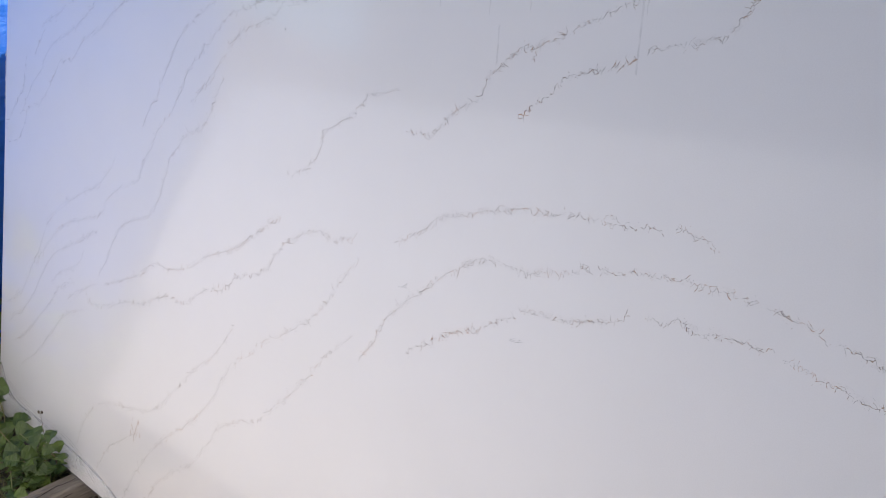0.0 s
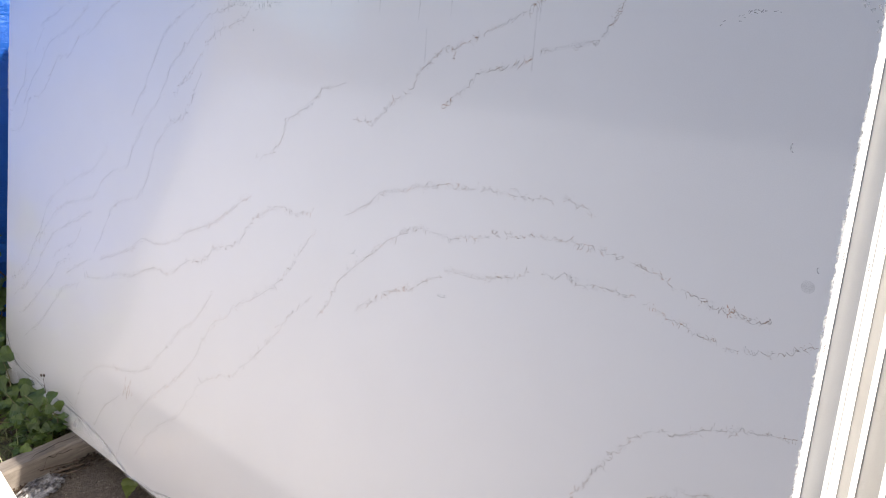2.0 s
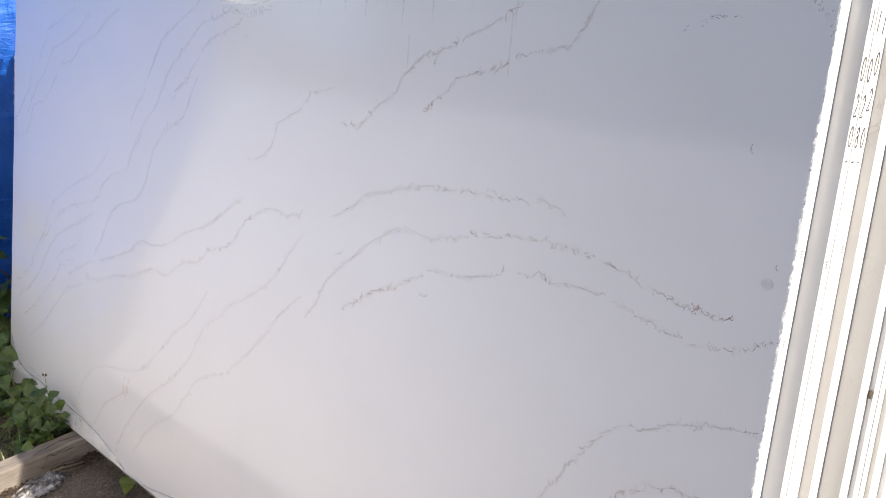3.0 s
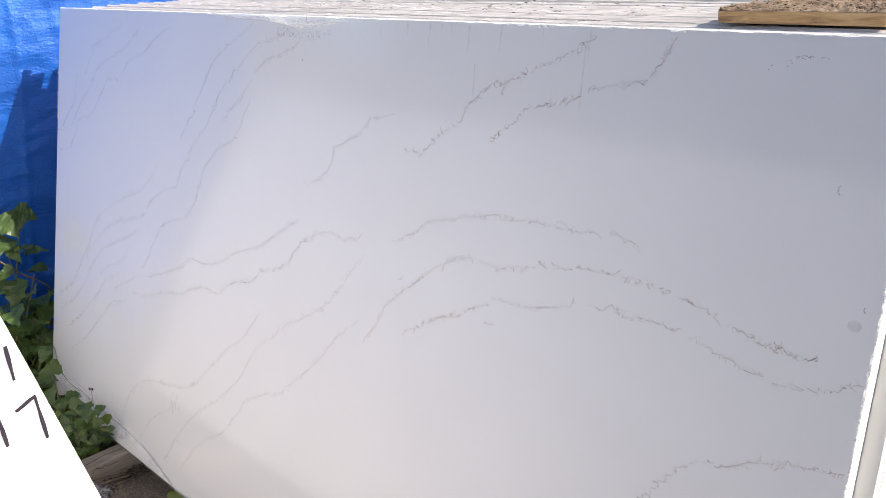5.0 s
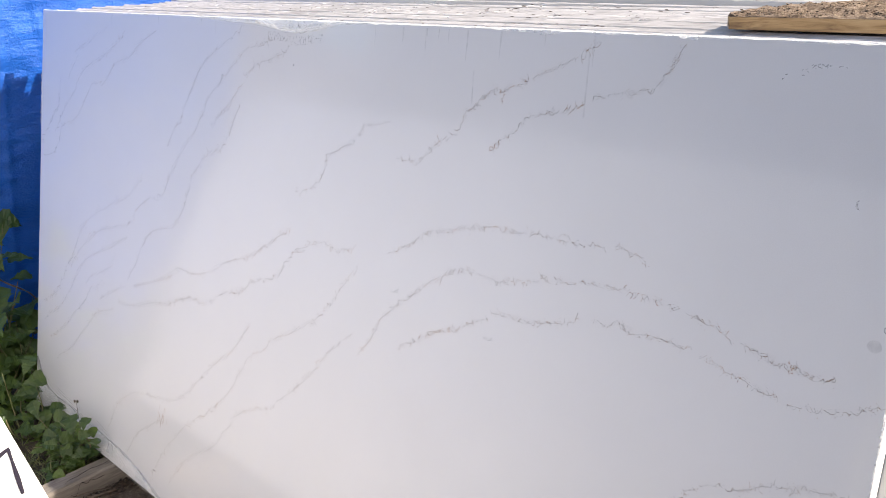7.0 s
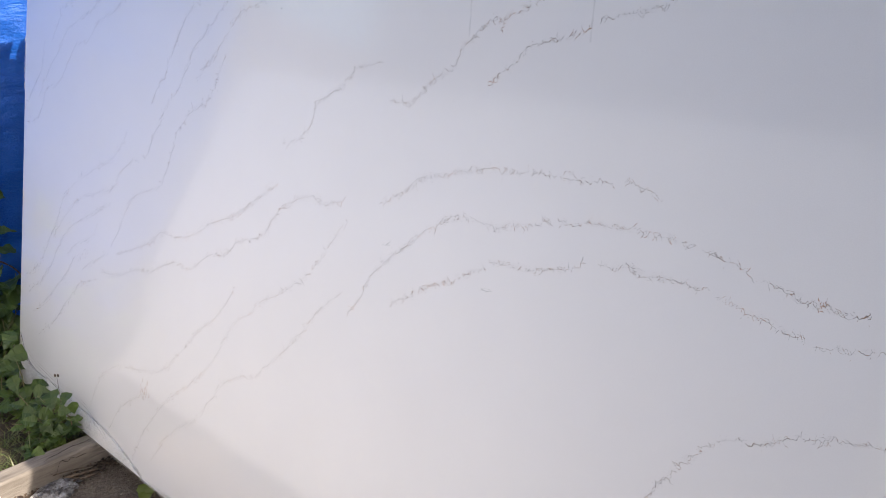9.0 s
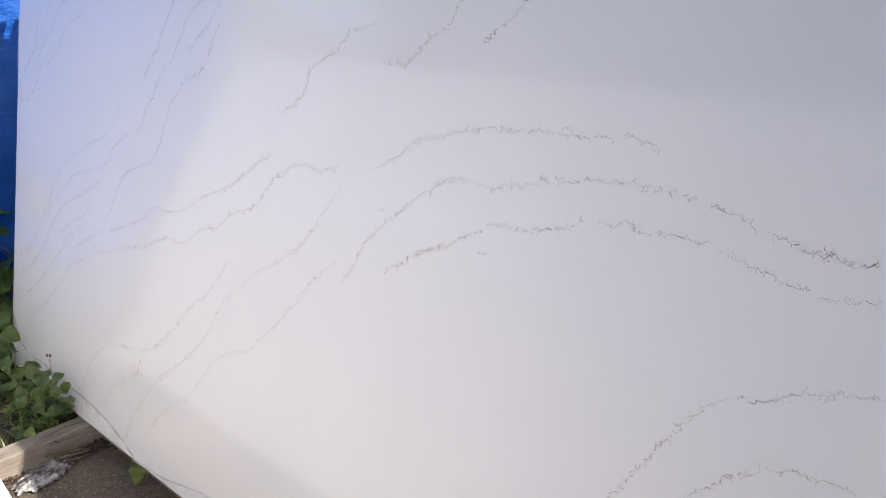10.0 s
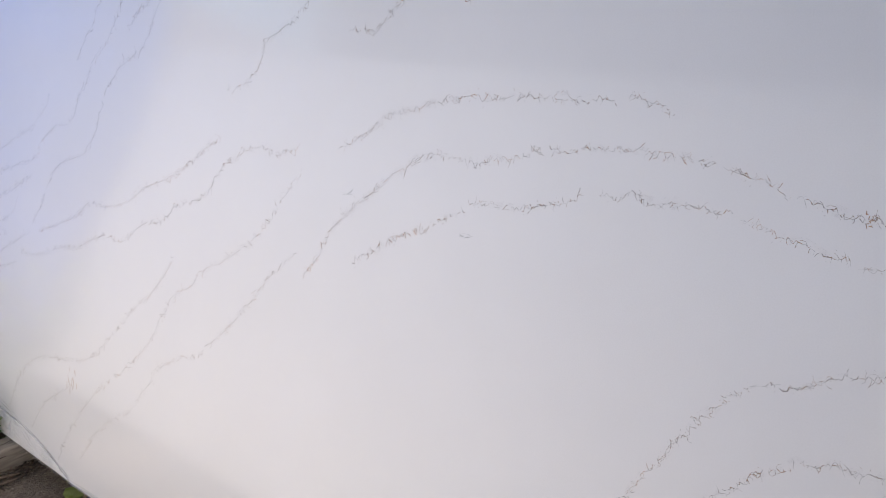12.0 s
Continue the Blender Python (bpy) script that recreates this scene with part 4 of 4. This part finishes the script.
# ---- broken board lying on top of the stack ----
def broken_board():
    e = thing("board_offcut", pose(-0.25, 0.58, SILL + 1.6 * math.cos(radians(LEAN)) + 0.001), "broken board with dirt-crusted top lying on the stacked slabs", "board")
    r = random.Random(2)
    outline = [(-0.142, -0.138), (-0.06, -0.136), (0.03, -0.134), (0.10, -0.132), (0.143, -0.131), (0.139, -0.112), (0.158, -0.10), (0.150, -0.085), (0.19, -0.075), (0.182, -0.05), (0.162, -0.04), (0.205, -0.01),
               (0.19, 0.02), (0.2, 0.09), (0.16, 0.16), (0.06, 0.185), (-0.05, 0.165), (-0.10, 0.11), (-0.145, 0.04), (-0.172, -0.06), (-0.165, -0.10)]
    t = 0.021
    b = bmesh.new()
    low = [b.verts.new((x, y, 0)) for x, y in outline]
    mid = [b.verts.new((x, y, t * (1 if k < 5 else 0.85))) for k, (x, y) in enumerate(outline)]
    n = len(outline)
    for k in range(n):
        b.faces.new((low[k], low[(k + 1) % n], mid[(k + 1) % n], mid[k]))
    b.faces.new(low[::-1])
    part("sawn_side", b, board_mat, e, "pale sawn wood side with splintered end")
    b = bmesh.new()
    rings = []
    for s in (1.0, 0.985) + tuple(0.96 - 0.047 * k for k in range(19)):
        ring = []
        for k in range(n * 6):
            a, c = outline[k // 6], outline[(k // 6 + 1) % n]
            f = (k % 6) / 6
            x, y = (a[0] + (c[0] - a[0]) * f) * s, (a[1] + (c[1] - a[1]) * f) * s
            z = t * 0.86 + (0.004 + 0.0050 * noise.noise((x * 45, y * 45, 1)) + 0.0042 * noise.noise((x * 110, y * 110, 2)) if s < 0.99 else 0)
            ring.append(b.verts.new((x, y, z)))
        rings.append(ring)
    m = n * 6
    for p, q in zip(rings, rings[1:]):
        for k in range(m):
            b.faces.new((p[k], p[(k + 1) % m], q[(k + 1) % m], q[k]))
    b.faces.new(rings[-1])
    part("crust", b, crust_mat, e, "brown crumbly dirt crust")
    b = bmesh.new()
    for k in range(900):
        a, s = r.uniform(0, n), math.sqrt(r.random()) * 0.96
        p, q = outline[int(a) % n], outline[(int(a) + 1) % n]
        x, y = (p[0] + (q[0] - p[0]) * (a % 1)) * s, (p[1] + (q[1] - p[1]) * (a % 1)) * s
        bmesh.ops.create_icosphere(b, subdivisions=1, radius=r.uniform(0.0007, 0.0020), matrix=Matrix.Translation((x, y, t * 0.86 + 0.005 + 0.005 * noise.noise((x * 45, y * 45, 1)))) @ Matrix.Diagonal((r.uniform(0.8, 1.8), r.uniform(0.8, 1.8), 0.7, 1)))
    tagged(part("crumbs", b, crumb_mat, e, "dark and tan dirt crumbs"), kind="stuff")
    for k in range(7):
        b = bmesh.new()
        y = -0.12 + 0.02 * k + r.uniform(-0.006, 0.006)
        z = r.uniform(0.004, 0.016)
        tube(b, [Vector((0.12, y, z)), Vector((0.15, y, z)), Vector((0.17 + r.uniform(0, 0.035), y + r.uniform(-0.008, 0.008), z + r.uniform(-0.002, 0.004)))], 0.005, 0.0008, 4)
        part("splinter", b, board_mat, e)


broken_board()


# crumbs of dirt and curled film shreds on the slabs' top edges
tr = random.Random(41)
for kind_name, mat, count, label in (("dirt_crumbs", dust_mat, 520, "grey-brown dirt crumbs scattered on the slab tops"), ("film_scraps", scrap_highlight_mat, 170, "white torn film scraps on the slab tops")):
    b = bmesh.new()
    for k in range(count):
        y = tr.choice((tr.uniform(0.40, 0.93), tr.uniform(0.40, 0.70)))
        x = tr.choice((tr.uniform(-2.9, -0.1), tr.gauss(-1.9, 0.08), tr.gauss(-1.55, 0.06), tr.gauss(-1.2, 0.05), tr.gauss(-0.95, 0.06), tr.gauss(-0.72, 0.04)))
        p = Vector((x, y, SILL + 1.6 * math.cos(radians(LEAN)) - 0.009))
        if mat is dust_mat:
            s = tr.uniform(0.0009, 0.0028)
            bmesh.ops.create_icosphere(b, subdivisions=1, radius=s, matrix=Matrix.Translation(p) @ Matrix.Diagonal((tr.uniform(1.0, 4.0), 0.9, 0.45, 1)))
        else:
            a = tr.uniform(-0.5, 0.5)
            leaf(b, p, Vector((math.cos(a), math.sin(a), tr.uniform(0.0, 0.5))), Vector((tr.uniform(-0.5, 0.5), tr.uniform(-0.5, 0.5), 1)), tr.uniform(0.012, 0.05), tr.uniform(0.002, 0.006), tr, 4)
    tagged(new(kind_name, mesh_of(b, kind_name, mat)), label, "debris", kind="stuff")


# ---- blue tarpaulin beyond the slabs ----
def tarp_x(y, z):
    x = -3.475 + 0.38 * (y - 0.285) + 0.34 * (z - 1.43)
    x -= 0.62 * math.log(1 + math.exp((z - 1.50) * 10)) / 10  # falls back above the fold
    x = -3.06 - math.log(1 + math.exp((-3.06 - x) * 9)) / 9
    return -4.15 + math.log(1 + math.exp((x + 4.15) * 7)) / 7


b = bmesh.new()
ny, nz = 260, 170
sheet = []
for j in range(ny + 1):
    y = -0.98 + 3.18 * j / ny
    col = []
    for k in range(nz + 1):
        z = 0.03 + 2.4 * k / nz
        f = 0.022 * noise.noise((y * 1.8, z * 1.1, 3)) + 0.008 * noise.noise((y * 5 + z * 3, z * 3, 5))
        f += 0.009 * (1 - abs(noise.noise((y * 3.2 + z * 2.2, z * 6.5 - y * 2.5, 7))) * 2) + 0.004 * (1 - abs(noise.noise((y * 8 + z * 5, z * 15 - y * 6, 11))) * 2)
        f += 0.010 * math.exp(-((y - 0.20 - 0.04 * z) / 0.012) ** 2) + 0.007 * math.exp(-((y - 0.42) / 0.010) ** 2)
        col.append(b.verts.new((tarp_x(y, z) + f, y, z)))
    sheet.append(col)
for p, q in zip(sheet, sheet[1:]):
    for k in range(nz):
        b.faces.new((p[k], p[k + 1], q[k + 1], q[k]))
tagged(new("tarpaulin", mesh_of(b, "tarpaulin", tarp_mat, True)), "bright blue wrinkled tarpaulin hanging behind the slabs", "tarpaulin")


# ---- weeds ----
def leafy_plant(root, label, stems, seed, spots=(), size=(0.05, 0.08), per_stem=9, mat=None, facing=0.6):
    """stems: tips of the stalks; leaves sit along them in turn, and at the given spots."""
    r = random.Random(seed)
    e = thing("weed", pose(*root), label, "weed", "weeds beside the slab")
    view = Vector((0.8, -0.5, 0.45))
    for tip in stems:
        tip = Vector(tip) - Vector(root)
        bend = Vector((r.uniform(-0.05, 0.05), r.uniform(-0.05, 0.05), 0))
        line = spline([Vector((0.02 * r.uniform(-1, 1), 0.02 * r.uniform(-1, 1), -0.01)), tip * 0.5 + bend, tip], 0.03)
        b = bmesh.new()
        tube(b, line, 0.0038, 0.0014, 6)
        part("stem", b, stalk_mat, e, "", True)
        b = bmesh.new()
        for k in range(per_stem):
            p = line[int((0.25 + 0.75 * k / per_stem) * (len(line) - 1))]
            a = k * 2.4 + r.uniform(-0.4, 0.4)
            d = Vector((math.cos(a), math.sin(a), r.uniform(-0.2, 0.45)))
            n = Vector((r.uniform(-0.3, 0.3), r.uniform(-0.3, 0.3), 1)) + view * facing
            length = r.uniform(*size)
            st = p + d.normalized() * length * 0.3
            tube(b, [p, st], 0.0013, 0.0009, 4)
            leaf(b, st, d, n, length, length * r.uniform(0.55, 0.75), r)
        part("foliage", b, mat or leaf_mat, e)
    for c, length in spots:
        c = Vector(c) - Vector(root)
        b = bmesh.new()
        d = Vector((r.uniform(-0.2, 0.7), r.uniform(-0.9, 0.5), r.uniform(-0.5, 0.1)))
        n = view + Vector((r.uniform(-0.4, 0.4), r.uniform(-0.4, 0.4), r.uniform(0, 0.6)))
        leaf(b, c - d.normalized() * length * 0.5, d, n, length, length * r.uniform(0.62, 0.8), r, 9)
        part("leaf", b, mat or leaf_mat, e)
    return e


TALL = [((-3.35, 0.085, 0.451), 0.166), ((-3.34, 0.05, 0.343), 0.160), ((-3.33, 0.035, 0.255), 0.154), ((-3.36, -0.01, 0.494), 0.154), ((-3.36, 0.016, 0.797), 0.128), ((-3.37, -0.02, 0.718), 0.141),
        ((-3.35, 0.023, 0.670), 0.077), ((-3.36, -0.03, 0.597), 0.090), ((-3.44, 0.09, 0.785), 0.128), ((-3.45, 0.14, 0.80), 0.115), ((-3.34, 0.06, 0.203), 0.102), ((-3.42, 0.12, 0.56), 0.090), ((-3.38, -0.10, 0.403), 0.141), ((-3.36, 0.0, 0.15), 0.090)]
leafy_plant((-3.42, 0.03, 0.05), "tall broad-leaved green weed growing against the tarpaulin", [(-3.40, 0.0, 0.82), (-3.43, 0.10, 0.80), (-3.36, 0.06, 0.5), (-3.40, -0.08, 0.62), (-3.44, -0.16, 0.75)], 21, TALL, (0.09, 0.13), 4)
leafy_plant((-3.30, -0.12, 0.05), "dense green weed with pointed leaves on the soil strip", [(-3.30, -0.05, 0.36), (-3.24, -0.16, 0.30), (-3.36, -0.22, 0.42), (-3.2, -0.02, 0.22), (-3.34, 0.10, 0.33), (-3.42, 0.02, 0.5), (-3.5, -0.1, 0.48)], 22, (), (0.09, 0.13), 5)
leafy_plant((-3.42, -0.32, 0.05), "tall broad-leaved green weed filling the end of the aisle", [(-3.40, -0.24, 0.60), (-3.38, -0.34, 0.64), (-3.44, -0.42, 0.58), (-3.36, -0.20, 0.48), (-3.34, -0.36, 0.42), (-3.42, -0.28, 0.34)], 26, (), (0.08, 0.12), 10)
leafy_plant((-3.46, -0.62, 0.05), "tall broad-leaved green weed filling the end of the aisle", [(-3.44, -0.54, 0.66), (-3.42, -0.62, 0.70), (-3.48, -0.72, 0.66), (-3.40, -0.50, 0.46), (-3.40, -0.66, 0.44)], 27, (), (0.08, 0.12), 10)
leafy_plant((-3.36, 0.0, 0.05), "bushy broad-leaved green weed at the slab's end", [(-3.31, 0.07, 0.58), (-3.32, -0.03, 0.55), (-3.34, 0.12, 0.48), (-3.29, 0.02, 0.42), (-3.34, -0.12, 0.56), (-3.28, 0.05, 0.30), (-3.30, -0.06, 0.34)], 28, (), (0.11, 0.155), 6, None, 2.2)
LOW = [((-2.60, -0.08, 0.247), 0.085), ((-2.53, -0.06, 0.221), 0.06), ((-2.62, -0.1, 0.142), 0.07), ((-2.78, -0.10, 0.150), 0.075), ((-2.50, -0.06, 0.280), 0.055), ((-2.80, -0.1, 0.196), 0.08), ((-2.58, -0.10, 0.205), 0.07),
       ((-2.47, -0.05, 0.247), 0.05), ((-2.76, -0.1, 0.116), 0.06), ((-2.57, -0.08, 0.137), 0.06), ((-2.66, -0.08, 0.259), 0.07), ((-2.82, -0.12, 0.242), 0.08), ((-2.70, -0.12, 0.175), 0.08)]
leafy_plant((-2.68, -0.09, 0.045), "low leafy green weed in front of the slab's foot", [(-2.55, -0.07, 0.234), (-2.62, -0.11, 0.268), (-2.72, -0.07, 0.242), (-2.80, -0.12, 0.217), (-2.63, -0.16, 0.150), (-2.74, -0.18, 0.142), (-2.67, -0.05, 0.209), (-2.58, -0.13, 0.192)], 23, LOW, (0.036, 0.066), 10)
leafy_plant((-3.0, -0.12, 0.045), "leafy green weed between slab and timber", [(-2.95, -0.06, 0.28), (-3.05, -0.14, 0.33), (-3.1, -0.05, 0.24), (-2.92, -0.2, 0.2)], 24, [((-2.88, -0.08, 0.33), 0.09), ((-2.95, -0.10, 0.27), 0.08), ((-3.0, -0.06, 0.35), 0.08)], (0.07, 0.105), 5)
leafy_plant((-2.16, 0.035, 0.0), "small weed sprouting under the slab's edge", [(-2.155, 0.015, 0.055)], 25, [((-2.125, -0.004, 0.040), 0.075), ((-2.175, 0.016, 0.080), 0.03)], (0.02, 0.03), 2, sprout_mat)

# bare branch and dry stems
for pts, rad, root in (([(-3.36, -0.12, 0.73), (-3.37, -0.056, 0.674), (-3.38, 0.04, 0.57), (-3.38, 0.137, 0.477), (-3.40, 0.17, 0.35), (-3.41, 0.18, 0.045)], 0.0045, "bare brown branch among the weeds"),
                       ([(-2.462, -0.135, 0.016), (-2.440, -0.105, 0.026), (-2.430, -0.06, 0.024), (-2.432, -0.015, 0.014)], 0.0065, "dry brown stem lying along the timber"),
                       ([(-2.455, -0.115, 0.012), (-2.422, -0.085, 0.014), (-2.415, -0.04, 0.012), (-2.428, -0.005, 0.010)], 0.0055, "dry brown stem lying along the timber"),
                       ([(-2.49, -0.16, 0.03), (-2.46, -0.09, 0.034), (-2.45, -0.04, 0.026), (-2.47, -0.01, 0.015)], 0.003, "dry brown stem lying along the timber"),
                       ([(-3.10, -0.03, 0.045), (-3.12, -0.02, 0.22), (-3.08, -0.02, 0.285), (-3.0, -0.02, 0.275), (-2.95, -0.015, 0.24)], 0.0016, "thin bent dry stalk against the slab"),
                       ([(-2.62, -0.05, 0.05), (-2.58, -0.05, 0.27), (-2.57, -0.05, 0.335)], 0.0014, "thin dry stalk with a seed head")):
    b = bmesh.new()
    tube(b, spline([Vector(p) for p in pts], 0.015), rad, rad * 0.45, 6)
    if "seed head" in root:
        for off in (-0.005, 0.005):
            bmesh.ops.create_icosphere(b, subdivisions=2, radius=0.0052, matrix=Matrix.Translation(Vector(pts[-1]) + Vector((off, off * 0.6, 0.004))) @ Matrix.Diagonal((0.9, 0.7, 1.2, 1)))
    tagged(new("dry_stem", mesh_of(b, "dry_stem", twig_mat, True)), root, "stem")

# leaf litter and grit along the timber's foot
b = bmesh.new()
r = random.Random(31)
for k in range(520):
    p = Vector((-2.478 + abs(r.gauss(0, 0.030)), r.uniform(-0.34, 0.05), 0.006 + 0.01 * r.random()))
    a = r.uniform(0, 6.28)
    leaf(b, p, Vector((math.cos(a), math.sin(a), r.uniform(-0.1, 0.5))), Vector((r.uniform(-0.5, 0.5), r.uniform(-0.5, 0.5), 1)), r.uniform(0.006, 0.022), r.uniform(0.003, 0.009), r, 3)
tagged(new("leaf_litter", mesh_of(b, "leaf_litter", litter_mat)), "dark brown dead leaves along the timber", "leaf litter", kind="stuff")

b = bmesh.new()
for k in range(1500):
    x, y = (r.uniform(-3.3, -2.585), r.uniform(-0.75, 0.02)) if k < 700 else (r.uniform(-2.85, -2.585), r.uniform(-0.42, 0.03))
    p = Vector((x, y, 0.035))
    a = r.uniform(0, 6.28)
    d = Vector((math.cos(a) * r.uniform(0.2, 0.9), math.sin(a) * r.uniform(0.2, 0.9), 1)).normalized()
    h, w = r.uniform(0.04, 0.15) * (1 if k < 700 else 0.62), r.uniform(0.0012, 0.0034)
    s = d.cross(Vector((0, 0, 1))).normalized() * w
    last = None
    for i in range(5):
        q = i / 4
        c = p + d * h * q + Vector((d.x, d.y, -0.8)) * h * 0.55 * q * q
        duo = (b.verts.new(c - s * (1 - q * 0.9)), b.verts.new(c + s * (1 - q * 0.9)))
        if last:
            b.faces.new((last[0], last[1], duo[1], duo[0]))
        last = duo
tagged(new("grass", mesh_of(b, "grass", grass_mat)), "sparse green and straw-coloured grass blades on the soil", "grass", kind="stuff")

# crumpled plastic scrap beside the timber
b = bmesh.new()
n = 46
sheet = []
for i in range(n + 1):
    row = []
    for j in range(n + 1):
        u, v = i / n - 0.5, j / n - 0.5
        edge_fall = max(0, 1 - (2.05 * math.hypot(u, v)) ** 3)
        ridge = 1 - abs(noise.noise((u * 11, v * 9, 4))) * 2.4
        z = 0.003 + edge_fall * (0.008 + 0.014 * max(0, ridge) + 0.008 * noise.noise((u * 16, v * 16, 6)))
        k = 1 + 0.18 * noise.noise((u * 5, v * 5, 2))
        row.append(b.verts.new((u * 0.14 * k, v * 0.23 * k, max(0.002, z))))
    sheet.append(row)
for i in range(n):
    for j in range(n):
        if math.hypot((i + 0.5) / n - 0.5, (j + 0.5) / n - 0.5) < 0.46 + 0.07 * noise.noise((i * 0.3, j * 0.3, 1)):
            b.faces.new((sheet[i][j], sheet[i + 1][j], sheet[i + 1][j + 1], sheet[i][j + 1]))
bmesh.ops.delete(b, geom=[v for v in b.verts if not v.link_faces], context="VERTS")
rag = new("plastic_scrap", mesh_of(b, "plastic_scrap", bag_mat, True))
rag.matrix_world = pose(-2.415, -0.195, 0.004, 0, 0, 20)
tagged(rag, "crumpled dirty white plastic scrap beside the timber", "plastic scrap")

# dried seed husk caught between two slab ends
b = bmesh.new()
bmesh.ops.create_icosphere(b, subdivisions=2, radius=0.006)
for v in b.verts:
    v.co = Vector((v.co.x * 0.6, v.co.y * 0.7, v.co.z * 1.3)) * (1 + 0.4 * noise.noise(v.co * 300))
husk = new("seed_husk", mesh_of(b, "seed_husk", twig_mat, True))
husk.matrix_world = BASE @ pose(0.086, 0.193, 0.981)
tagged(husk, "small reddish brown seed husk stuck between slab ends", "seed husk")
